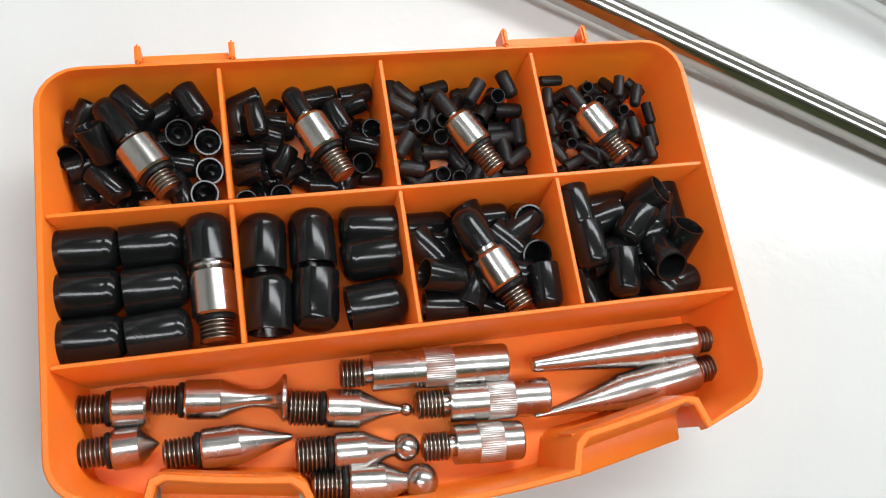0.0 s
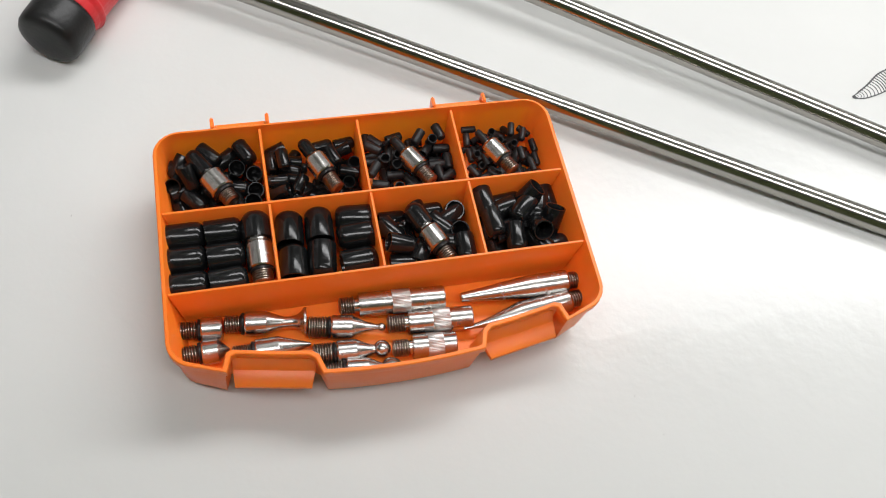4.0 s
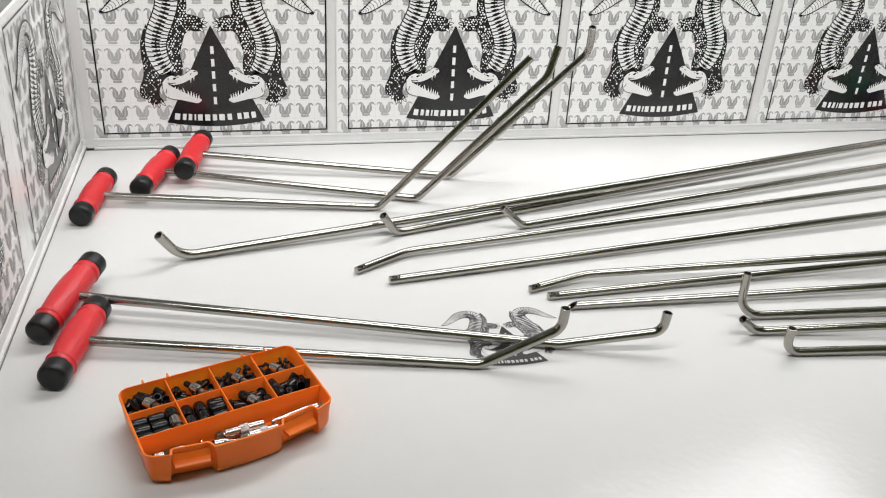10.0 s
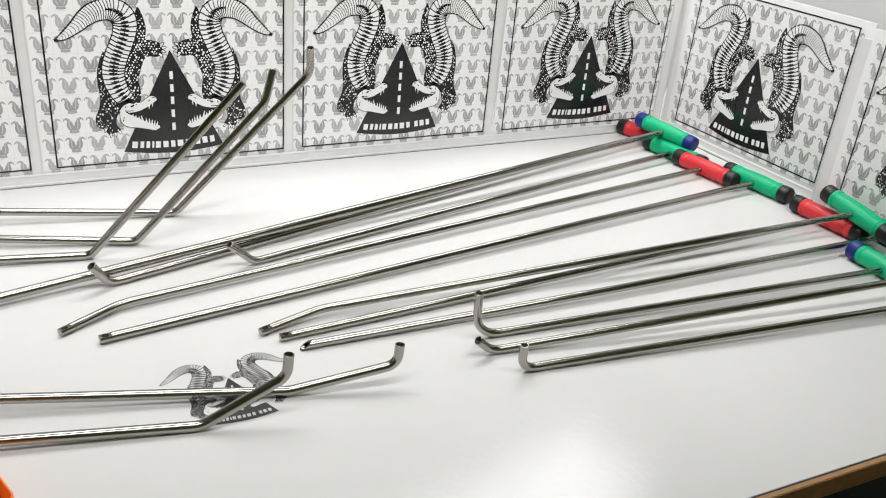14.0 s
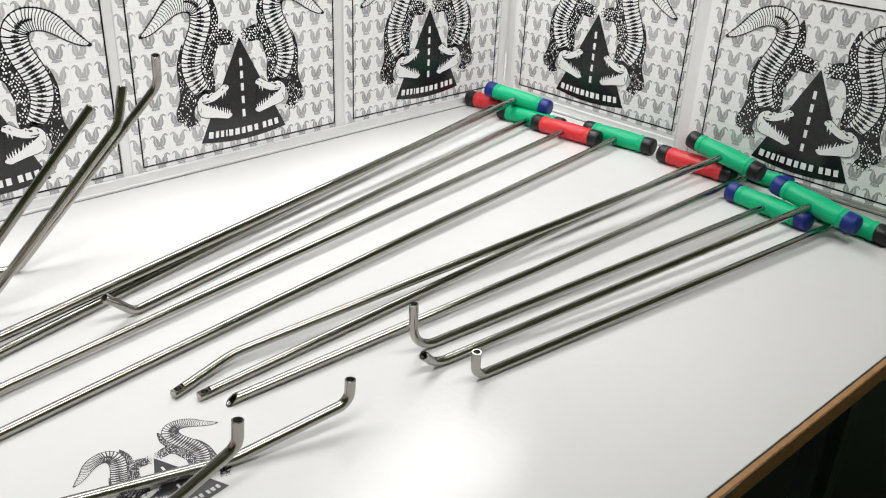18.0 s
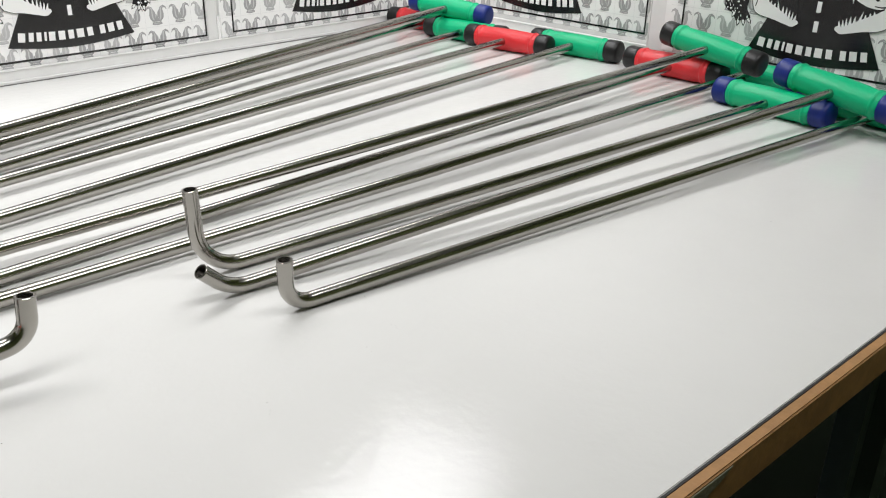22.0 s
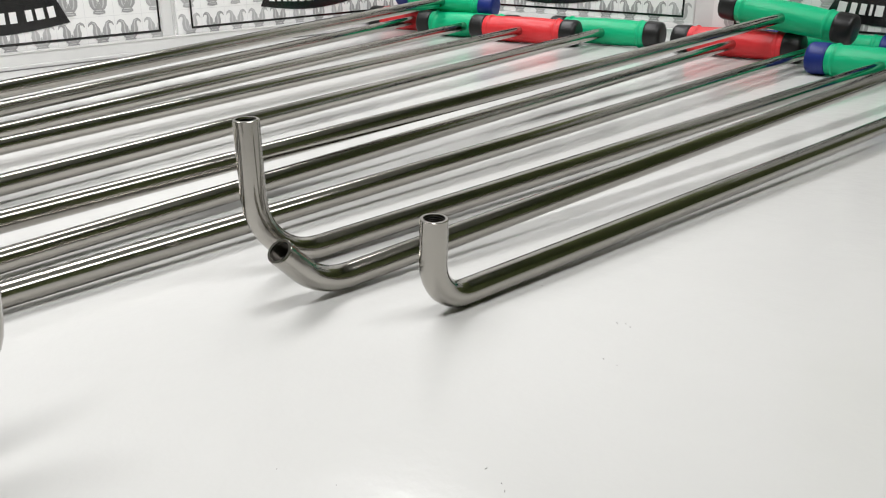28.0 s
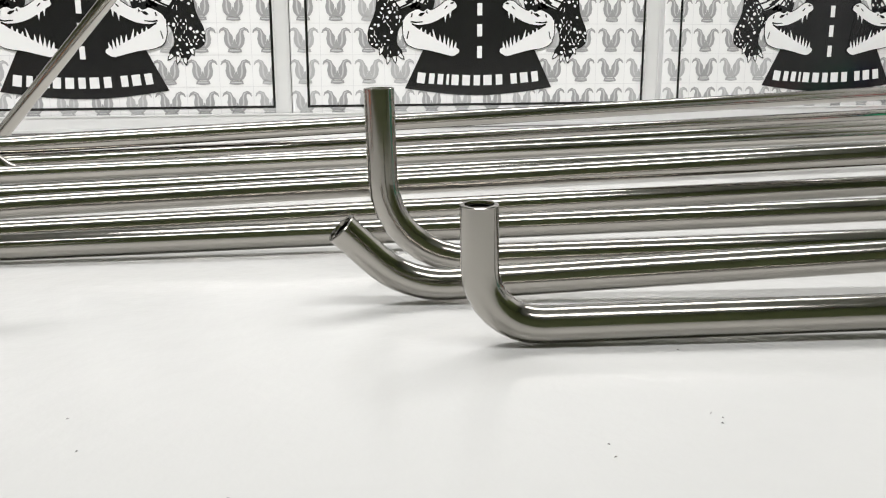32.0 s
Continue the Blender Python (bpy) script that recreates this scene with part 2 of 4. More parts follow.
def tube(path, r, seg=20, bore=0.0, depth=0.012, slant=0.0):
    """A round bar along a path, closed at its start; at its end flat or with a bored hole."""
    bm = bmesh.new()
    n = len(path)
    tang = [((path[min(i + 1, n - 1)] - path[max(i - 1, 0)]).normalized()) for i in range(n)]
    up = Vector((0, 0, 1)) if abs(tang[0].z) < 0.9 else Vector((1, 0, 0))
    nx = tang[0].cross(up).normalized()
    rings = []

    def ring(c, t, side, rad, lean=0.0):
        top = side.cross(t).normalized()
        return [bm.verts.new(c + side * rad * math.cos(2 * math.pi * k / seg) + top * rad * math.sin(2 * math.pi * k / seg) + t * lean * rad * math.sin(2 * math.pi * k / seg)) for k in range(seg)]

    frames = []
    for i in range(n):
        nx = (nx - tang[i] * nx.dot(tang[i])).normalized()
        frames.append((path[i], tang[i], nx.copy()))
    stops = [(c, t, s, r, 0.0) for c, t, s in frames]
    c, t, s = frames[-1]
    e = 0.00025
    stops[-1] = (c - t * e, t, s, r, slant)
    stops.append((c, t, s, r - e, slant))
    if bore:
        stops.append((c, t, s, bore + 0.00015, slant))
        stops.append((c - t * 0.0009, t, s, bore, slant))
    for c2, t2, s2, rad, lean in stops:
        rings.append(ring(c2, t2, s2, rad, lean))
    for a, b in zip(rings, rings[1:]):
        for k in range(seg):
            j = (k + 1) % seg
            bm.faces.new((a[k], a[j], b[j], b[k]))
    bm.faces.new(list(reversed(rings[0])))
    if not bore:
        bm.faces.new(rings[-1])
    bore_bm = None
    if bore:
        prof = [(bore * 0.999, -0.0008)]
        k = 0
        while 0.0008 * k < depth:
            prof += [(bore - 0.0006, -0.0008 - 0.0008 * k), (bore, -0.0012 - 0.0008 * k)]
            k += 1
        prof += [(0, prof[-1][1])]
        turn = Matrix((s, s.cross(t).normalized() * -1, t)).transposed().to_4x4()
        prof_bm = lathe(prof, 32)
        if slant:
            for v in prof_bm.verts:
                v.co.z -= 0.001
        bmesh.ops.transform(prof_bm, matrix=Matrix.Translation(c) @ turn, verts=prof_bm.verts)
        bore_bm = prof_bm
    bm.normal_update()
    return bm, bore_bm


# ---- table ----
table = tagged(empty("table", pose(1.7, -0.5, -0.75)), "workbench with glossy white laminate top and brown wooden edge", "table")
T0 = table.matrix_world.inverted()


def front_line(bm):
    """Turn the front of a table part by the small angle at which the edge runs."""
    for v in bm.verts:
        if v.co.y < -0.9:
            v.co.y -= 0.016 * (v.co.x - 1.82)
    return bm


part("tabletop", front_line(block(0.70, 2.95, -1.0180, 0.25, -0.028, 0.0, 0.0006)), LAMINATE, table, m=T0.copy())
part("edge_seam", front_line(block(0.70, 2.95, -1.0196, -1.0181, -0.028, -0.0002)), BLACK_LINE, table, "thin dark seam line", m=T0.copy())
band_bar = part("edge_band", front_line(block(0.70, 2.95, -1.0272, -1.0197, -0.0255, 0.0003, 0.0010)), WOOD, table, "brown wooden edge band", m=T0.copy())
for x in (0.86, 2.395):
    for y in (-0.925, 0.12):
        part("leg", block(x - 0.030, x + 0.045, y - 0.025, y + 0.030, -0.75, -0.028, 0.020), LEG, table, m=T0.copy())
for y in (-0.925, 0.12):
    part("rail", block(0.907, 2.347, y - 0.015, y + 0.015, -0.09, -0.029, 0.002), LEG, table, m=T0.copy())
chip = bmesh.new()
corners = [chip.verts.new((x, -1.0276 - 0.016 * (x - 1.82) - dy, z)) for dy in (0.0, 0.0004) for x, z in ((1.795, -0.0012), (1.856, -0.0012), (1.846, -0.0060), (1.836, -0.0085), (1.829, -0.0150), (1.815, -0.0235), (1.795, -0.0235))]
chip.faces.new(corners[:7])
chip.faces.new(list(reversed(corners[7:])))
for k in range(7):
    chip.faces.new((corners[k], corners[7 + k], corners[7 + (k + 1) % 7], corners[(k + 1) % 7]))
bmesh.ops.recalc_face_normals(chip, faces=chip.faces)
part("chipped_patch", chip, CHIP, band_bar, "grey-green patch where the band is chipped", smooth=False)
part("side_apron", block(2.56, 2.585, -0.985, 0.15, -0.25, -0.029, 0.003), APRON, table, "pale grey side panel under the top", m=T0.copy())

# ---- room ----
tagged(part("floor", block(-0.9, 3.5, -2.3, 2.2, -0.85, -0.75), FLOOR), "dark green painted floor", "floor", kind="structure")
tagged(part("ceiling", block(-0.9, 3.5, -2.3, 0.0, 1.75, 1.85), CEIL), "plain light grey ceiling", "ceiling", kind="structure")
tagged(part("ceiling", block(-0.9, 3.5, 0.0, 2.2, 1.75, 1.85), PLASTER), "plain pale ceiling", "ceiling", kind="structure")
for nm, a in (("wall_north", (-0.9, 3.5, 2.0, 2.2)), ("wall_south", (-0.9, 3.5, -2.5, -2.3)), ("wall_west", (-1.1, -0.9, -2.5, 2.2)), ("wall_east", (3.5, 3.7, -0.4, 2.2)), ("wall_southeast", (3.5, 3.7, -2.5, -0.4))):
    dark = nm in ("wall_south", "wall_west", "wall_southeast")
    tagged(part(nm, block(*a, -0.85, 1.85), DIM if dark else PLASTER), "plain dark olive wall" if dark else "plain pale plaster wall", "wall", kind="structure")

# ---- printed boards ----
BW, BH = 0.383, 0.290          # black border
MX, MZ = 0.020, 0.008          # margin round the border
MIRROR = 0.190                # axis of the emblem


def flat_poly(bm, pts, y):
    vs = [bm.verts.new((x, -y, z)) for x, z in pts]
    return bm.faces.new(vs)


def band(bm, spine, y):
    """A flat ribbon along (x, z, half width) points; returns left and right edges."""
    left, right = [], []
    n = len(spine)
    for i in range(n):
        x, z, w = spine[i]
        x0, z0, _ = spine[max(i - 1, 0)]
        x1, z1, _ = spine[min(i + 1, n - 1)]
        d = math.hypot(x1 - x0, z1 - z0) or 1
        nx, nz = -(z1 - z0) / d, (x1 - x0) / d
        left.append((x + nx * w, z + nz * w))
        right.append((x - nx * w, z - nz * w))
    vl = [bm.verts.new((x, -y, z)) for x, z in left]
    vr = [bm.verts.new((x, -y, z)) for x, z in right]
    for i in range(n - 1):
        bm.faces.new((vl[i], vr[i], vr[i + 1], vl[i + 1]))
    return left, right


def smooth_line(pts, times=2):
    for _ in range(times):
        out = [pts[0]]
        for a, b in zip(pts, pts[1:]):
            out += [tuple(p * 0.75 + q * 0.25 for p, q in zip(a, b)), tuple(p * 0.25 + q * 0.75 for p, q in zip(a, b))]
        pts = out + [pts[-1]]
    return pts


# the emblem, in millimetres from the border's lower left corner: (x, z, half width) along the ribbed back, then outlines
SCROLL = ((18, 210, 0.6), (30, 215, 5.5), (51, 231, 9.6), (63.5, 243.5, 12.6), (77, 252.5, 14.4), (94, 257, 15.8), (109, 255.5, 17.6), (119.5, 247, 18.6), (124, 234, 18.4), (121, 216, 17.2),
          (113, 197, 17.3), (105.5, 181, 17.5), (100, 164, 17.6), (99, 149, 17), (101.5, 135, 16.3), (107, 121, 15), (115, 109.5, 13.8), (122.5, 101, 11))
FLANK = ((144, 262), (149, 250), (153, 238), (155, 223), (151.5, 207), (161, 206.5), (173.7, 202), (179, 197), (181, 190), (177, 180), (167, 178), (155, 180.5), (147, 173), (142, 157), (137, 140), (139.5, 128), (140.5, 115),
         (138, 103), (126, 103), (114, 130), (112, 147), (116, 172), (126, 202), (133, 224), (137, 244))
HIND = ((88, 194), (79, 175), (74, 156), (74, 137), (76, 114), (74, 99), (65.4, 80.5), (66, 67), (72, 62), (78, 60), (86, 48), (91, 52.5), (94.4, 49), (97, 54), (102.4, 51.5), (104, 58.5), (97, 67), (99.5, 82), (107, 89.6),
        (113, 99), (104, 109), (95, 121), (89, 135), (86, 151), (87, 168))
SKULL = ((103.5, 84), (106, 94), (111, 99), (120.4, 103.5), (127, 100.5), (131, 103.8), (135.5, 101.6), (144.7, 106.8), (152, 112.6), (157, 113.2), (163, 110.5), (164.5, 105.5), (159.3, 102.2), (151.4, 96.7), (143.4, 92.1), (135.4, 88.6), (127.3, 87), (119.3, 86.6), (113.5, 89))
JAW = ((104.4, 87), (114.5, 87), (123, 81), (138, 73.2), (150.5, 66), (158.7, 60.5), (163, 62.6), (166.6, 61), (167.3, 57.4), (160, 52.7), (149.5, 55.4), (132.7, 59.7), (118.3, 61.5), (108, 66.1), (104.2, 77))
MOUTH = ((112, 88), (128, 88.5), (148, 97), (160, 103), (166, 60), (136, 69), (120, 79))


def inside(x, z, pts):
    """Whether a point lies in an outline."""
    hit = False
    for (x0, z0), (x1, z1) in zip(pts, pts[1:] + pts[:1]):
        if (z0 > z) != (z1 > z) and x < x0 + (z - z0) / (z1 - z0) * (x1 - x0):
            hit = not hit
    return hit


def grown(pts, d):
    """An outline moved outwards by d; its points run clockwise or the other way round."""
    area = sum(a[0] * b[1] - b[0] * a[1] for a, b in zip(pts, pts[1:] + pts[:1]))
    s = d if area > 0 else -d
    out = []
    n = len(pts)
    for k in range(n):
        a, b, c = pts[k - 1], pts[k], pts[(k + 1) % n]
        n1, n2 = Vector((b[1] - a[1], a[0] - b[0])).normalized(), Vector((c[1] - b[1], b[0] - c[0])).normalized()
        m = (n1 + n2).normalized()
        m = m * (s / max(0.55, m.dot(n1)))
        out.append((b[0] + m.x, b[1] + m.y))
    return out


def emblem(rib_width=1.0):
    """Meshes of the printed emblem: black shapes, white shapes."""
    rnd = random.Random(7)
    black, white = bmesh.new(), bmesh.new()
    axis = MIRROR * 1000

    for side in (0, 1):
        def f(pts):
            return [((2 * axis - p[0]) if side else p[0], *p[1:]) for p in pts]

        def shape(bm, pts, lift):
            flat_poly(bm, [(x / 1000, z / 1000) for x, z in f(pts)], lift)

        def closed(pts, times=1):
            pts = list(pts)
            for _ in range(times):
                nxt = []
                for a, b in zip(pts, pts[1:] + pts[:1]):
                    nxt += [tuple(p * 0.8 + q * 0.2 for p, q in zip(a, b)), tuple(p * 0.2 + q * 0.8 for p, q in zip(a, b))]
                pts = nxt
            return pts

        # scaly flank and hind leg
        for outline_pts, step, keep in ((FLANK, 4.9, 0.78), (HIND, 4.9, 0.60)):
            body = closed(outline_pts)
            shape(black, body, 0.0008)
            inner = grown(list(outline_pts), -1.5)
            x0, x1 = min(p[0] for p in body), max(p[0] for p in body)
            z0, z1 = min(p[1] for p in body), max(p[1] for p in body)
            row = 0
            z = z0
            while z < z1:
                x = x0 + (step / 2 if row % 2 else 0)
                while x < x1:
                    px, pz = x + rnd.uniform(-0.9, 0.9), z + rnd.uniform(-0.9, 0.9)
                    if rnd.random() < keep and inside(px, pz, inner):
                        w, h, a = rnd.uniform(0.6, 1.9), rnd.uniform(0.7, 2.1), rnd.uniform(-0.8, 0.8)
                        if keep < 0.7 and rnd.random() < 0.45:
                            w, h = 0.4, h * 1.4
                        shape(white, [(px + u * w * math.cos(a) - v * h * math.sin(a), pz + u * w * math.sin(a) + v * h * math.cos(a)) for u, v in ((-1, -0.6), (-0.3, -1), (0.8, -0.8), (1, 0.5), (0.4, 1), (-0.8, 0.7))], 0.0010 + 0.000002 * rnd.randint(0, 60))
                    x += step
                z += step * 0.86
                row += 1
        # claws
        for cx, cz, a in ((178.5, 199, 35), (181.5, 193, 10), (180.5, 187, -15), (176, 180.5, -50), (80, 58.5, -110), (87.5, 49, -95), (95, 50, -75), (102.5, 53, -45)):
            ca, sa = math.cos(radians(a)), math.sin(radians(a))
            for bm_claw, k, lift in ((black, 1.0, 0.0009), (white, 0.62, 0.0011)):
                shape(bm_claw, [(cx + (u * ca - v * sa) * k, cz + (u * sa + v * ca) * k) for u, v in ((-5, -2.6), (1.5, -2.2), (5.2, -0.3), (1.5, 2.2), (-5, 2.6))], lift)
        # ribbed back and tail
        spine = smooth_line([tuple(p) for p in SCROLL], 3)
        band(black, [(x / 1000, z / 1000, (w + 1.3) / 1000) for x, z, w in f(spine)], 0.0012)
        band(white, [(x / 1000, z / 1000, max(w - 0.5, 0.1) / 1000) for x, z, w in f(spine)], 0.0014)
        run, total, last = 0.0, 0.0, spine[0]
        for i in range(1, len(spine) - 1):
            x, z, w = spine[i]
            d = math.hypot(x - last[0], z - last[1])
            run, total, last = run + d, total + d, spine[i]
            tail = total < 118
            if run < (3.6 if tail else 5.6):
                continue
            run = 0.0
            x1, z1, _ = spine[i + 1]
            d = math.hypot(x1 - x, z1 - z) or 1
            tx, tz = (x1 - x) / d, (z1 - z) / d
            nx, nz = -tz, tx
            q = rib_width * (0.30 + 0.45 * total / 118 if tail else 0.95)
            bow = 3.5 if tail else 2.2
            cuts = (-1, -0.5, 0, 0.5, 1)
            one = [(x + nx * w * s + tx * (bow * (1 - s * s) - q), z + nz * w * s + tz * (bow * (1 - s * s) - q)) for s in cuts]
            two = [(x + nx * w * s + tx * (bow * (1 - s * s) + q), z + nz * w * s + tz * (bow * (1 - s * s) + q)) for s in cuts]
            for k in range(4):
                shape(black, [one[k], one[k + 1], two[k + 1], two[k]], 0.0016)
            if total > 92:
                g = min(w * 0.36, 1.6 + (total - 92) * 0.09)
                for e in (-1, 1):
                    shape(black, [(x + nx * a * g * e + tx * b, z + nz * a * g * e + tz * b) for a, b in ((0, -2.4), (0.45, -0.9), (1.15, -1.6), (0.95, 1.8), (0.35, 2.4), (0, 4.2))], 0.0017)
            if 12 < total < 118:
                # dark bumps along the outer edge of the tail
                shape(black, [(x + nx * (w + a) + tx * b, z + nz * (w + a) + tz * b) for a, b in ((-0.6, -2.2), (1.3, -1.6), (2.3, 0.6), (1.2, 2.2), (-0.8, 2.4))], 0.0015)
        shape(black, [(16, 211.5), (21, 212.5), (24, 210), (22, 207.4), (17, 208)], 0.0017)
        # head with open jaws
        shape(black, [(100, 103), (108, 106), (121, 111), (135, 106.5), (139, 103), (120, 99), (106, 94)], 0.0017)
        shape(black, MOUTH, 0.0016)
        for pts in (SKULL, JAW):
            shape(black, grown(closed(pts), 0.9), 0.0018)
        for pts in (SKULL, JAW):
            shape(white, closed(pts), 0.0020)
        shape(white, [(104.5, 92), (113, 92), (115, 84), (104.5, 78)], 0.00206)
        for k, (bx, bz, ln, lean) in enumerate(((124, 80.5, 3.6, 0.5), (128.5, 78, 4, 0.5), (133.5, 75.4, 4, 0.5), (140, 72, 10.5, -3.0), (145.5, 69, 7.5, -0.4), (150, 66.6, 9.5, 0.3), (154, 64.2, 9.5, 0.8), (157.6, 62.2, 9, 1.5), (161.4, 62, 7, 2.0))):
            shape(white, [(bx - 1.9, bz - 1.6), (bx + 1.9, bz - 2.6), (bx + 0.9 + lean * 0.7, bz + ln * 0.62), (bx + lean, bz + ln)], 0.0021 + 0.00001 * k)
        for bx, bz, ln in ((151.5, 98.4, 9), (157, 102.6, 9)):
            shape(white, [(bx - 1.8, bz), (bx + 1.8, bz + 1.4), (bx - 0.4, bz - ln)], 0.0021)
        for pts in ([(113, 91), (118, 90), (126, 90.4), (126, 89.4), (118, 88.6), (112.5, 89.2)], [(121, 96.5), (124, 99.3), (129, 99.8), (127, 97.4), (124, 95.6)], [(129.5, 99.5), (131, 102.5), (132, 98.5)],
                    [(156.5, 109.5), (158.5, 111.4), (161.5, 110.2), (159, 109)], [(113, 95), (114, 99), (115.2, 98.6), (114.4, 94.6)], [(108, 72), (110, 80), (111, 79.6), (109.2, 71.8)], [(150, 104), (153, 107.4), (154, 106.6), (151.2, 103.6)]):
            shape(black, pts, 0.0022)
    a = axis / 1000
    low = [(a - 0.084 + 0.168 * k / 14, 0.0183 - 0.0082 * math.sin(math.pi * k / 14)) for k in range(15)]
    flat_poly(black, [(a, 0.189)] + low, 0.0009)
    # plain bars in place of the lettering
    for z in (0.147, 0.125, 0.1035, 0.081, 0.0575):
        flat_poly(white, [(a - 0.0028, z - 0.0066), (a + 0.0028, z - 0.0066), (a + 0.0028, z + 0.0066), (a - 0.0028, z + 0.0066)], 0.0020)
    x = a - 0.0712
    for wide in (11.2, 7.8, 7.8, 3.8, 10.4, 11, 9.2, 12.2, 9.8, 0, 9.2, 11.2, 9.8):
        wide = wide * 0.78 / 1000
        if wide:
            z = 0.0262 - 0.0052 * math.sin(math.pi * (x + wide / 2 - a + 0.084) / 0.168)
            lean = 0.0020 * (x - a) / 0.08
            flat_poly(white, [(x, z), (x + wide, z + lean * wide / 0.012), (x + wide - lean, z + 0.0114 + lean * wide / 0.012), (x - lean, z + 0.0114)], 0.0020)
        x += (wide / 0.78 + 0.0021) if wide else 0.0055
    return black, white


def small_marks(which, margin):
    """The rows of small grey marks printed over the whole sheet; every other mark is a paler print."""
    dark, pale = bmesh.new(), bmesh.new()
    px, pz = 0.0347, 0.0333
    rnd = random.Random(21)
    horn = ((-0.0153, 0.0074, 0.0005), (-0.0138, 0.0102, 0.0011), (-0.0108, 0.0116, 0.0017), (-0.0080, 0.0102, 0.0022), (-0.0068, 0.0064, 0.0030), (-0.0070, 0.0016, 0.0039), (-0.0064, -0.0032, 0.0037), (-0.0048, -0.0064, 0.0028), (-0.0036, -0.0088, 0.0014))
    flank = ((-0.0042, 0.0070, 0.0004), (-0.0026, 0.0040, 0.0010), (-0.0024, 0.0000, 0.0012), (-0.0030, -0.0030, 0.0010))
    for i in range(-1, 13):
        for j in range(9):
            faint = rnd.random() < 0.45
            cx, cz = -0.003 + px * i, 0.004 + pz * j
            if cx + 0.012 > BW + margin - 0.002 or cx - 0.012 < -margin - 0.004 or cz + 0.012 > BH + MZ + 0.008 or faint != which:
                continue
            for s in (1, -1):
                band(dark, [(cx + s * x, cz + z, w) for x, z, w in horn], 0.0004)
                band(dark, [(cx + s * x, cz + z, w) for x, z, w in flank], 0.0004)
                band(pale, [(cx + s * (x + 0.0006), cz + z, w * 0.22) for x, z, w in horn[2:8]], 0.0006)
            flat_poly(dark, [(cx, cz + 0.0012), (cx - 0.0030, cz - 0.0052), (cx - 0.0036, cz - 0.0086), (cx + 0.0036, cz - 0.0086), (cx + 0.0030, cz - 0.0052)], 0.0005)
            flat_poly(dark, [(cx - 0.0066, cz - 0.0094), (cx - 0.0076, cz - 0.0126), (cx, cz - 0.0136), (cx + 0.0076, cz - 0.0126), (cx + 0.0066, cz - 0.0094)], 0.0005)
            flat_poly(pale, [(cx - 0.0052, cz - 0.0107), (cx - 0.0054, cz - 0.0115), (cx + 0.0054, cz - 0.0115), (cx + 0.0052, cz - 0.0107)], 0.0006)
    return dark, pale


def cell_lines():
    """The faint lines between the small prints."""
    bm = bmesh.new()
    for i in range(12):
        x = -0.003 + 0.0347 * (i - 0.5)
        if -MX < x < BW + MX:
            flat_poly(bm, [(x - 0.0002, -MZ), (x + 0.0002, -MZ), (x + 0.0002, BH + MZ), (x - 0.0002, BH + MZ)], 0.00025)
    for j in range(10):
        z = 0.004 + 0.0333 * (j - 0.5) + 0.001
        if -MZ < z < BH + MZ:
            flat_poly(bm, [(-MX, z - 0.0002), (BW + MX, z - 0.0002), (BW + MX, z + 0.0002), (-MX, z + 0.0002)], 0.00025)
    return bm


EMB_BLACK, EMB_WHITE = [mesh_of("emblem", b, mm, False) for b, mm in zip(emblem(), (INK, WHITE_INK))]
PATTERN = {margin: [mesh_of("print_pattern", b, mm, False) for b, mm in zip(small_marks(False, margin) + small_marks(True, margin), (GREY_INK, PALE_INK, FAINT_INK, PALE_INK))] for margin in (MX, 0.028, 0.038)}
CELL_LINES = mesh_of("print_pattern", cell_lines(), LINE_INK, False)


def border_mesh():
    bm = bmesh.new()
    w, y = 0.0013, 0.0007
    for a in ((-w, BW + w, -w, w), (-w, BW + w, BH - w, BH + w), (-w, w, w, BH - w), (BW - w, BW + w, w, BH - w)):
        flat_poly(bm, [(a[0], a[2]), (a[1], a[2]), (a[1], a[3]), (a[0], a[3])], y)
    return mesh_of("border", bm, INK, False)


BORDER = border_mesh()


def board(m, shift=0.0, up=0.0, margin=MX):
    """One printed board; its origin is the lower left corner of the black border, the print faces -y."""
    ob = tagged(empty("printed_board", m), "white board printed with a black emblem and small grey marks", "board", group="boards round the table")
    part("sheet", block(-margin, BW + margin, 0.0, 0.004, -MZ, BH + MZ + 0.006, 0.0005), SHEET, ob)
    for me, lab in zip((*PATTERN[margin], CELL_LINES), ("grey printed marks", "pale lines in the grey marks", "faint grey printed marks", "pale lines in the faint marks", "faint grey lines between the marks")):
        part("print_pattern", me, None, ob, lab)["kind"] = "stuff"
    part("border", BORDER, None, ob, "thin black border line")
    part("emblem", EMB_BLACK, None, ob, "black printed emblem", pose(shift, 0, up))
    part("emblem", EMB_WHITE, None, ob, "white printed emblem details", pose(shift, 0, up))
    return ob


ZB = 0.0244
LEAN = 0.0
BACK = [(0.900, 0.0), (1.323, 0.0), (1.743, 0.0), (2.171, 0.0)]
for x, up in BACK:
    board(pose(x, 0.001, ZB, LEAN, 0, 0), 0, up)
RT = 92.61                     # the right-hand boards are not quite square to the others
def right_pose(y, z=0.0, out=0.0):
    return Matrix.Translation((2.5907 + 0.0456 * y - 0.0159 * z, y, z)) @ pose(0, 0, 0, 0, 0, -RT + 5.22) @ pose(0, out, 0, -0.91, 0, 0)


for y in (-0.0495, -0.5181):
    board(right_pose(y, 0.0335), -0.007, -0.004, 0.028)
for y in (-0.402, -0.861):
    board(pose(0.8612, y, 0.0204, 1.5, 0, 90), margin=0.038)


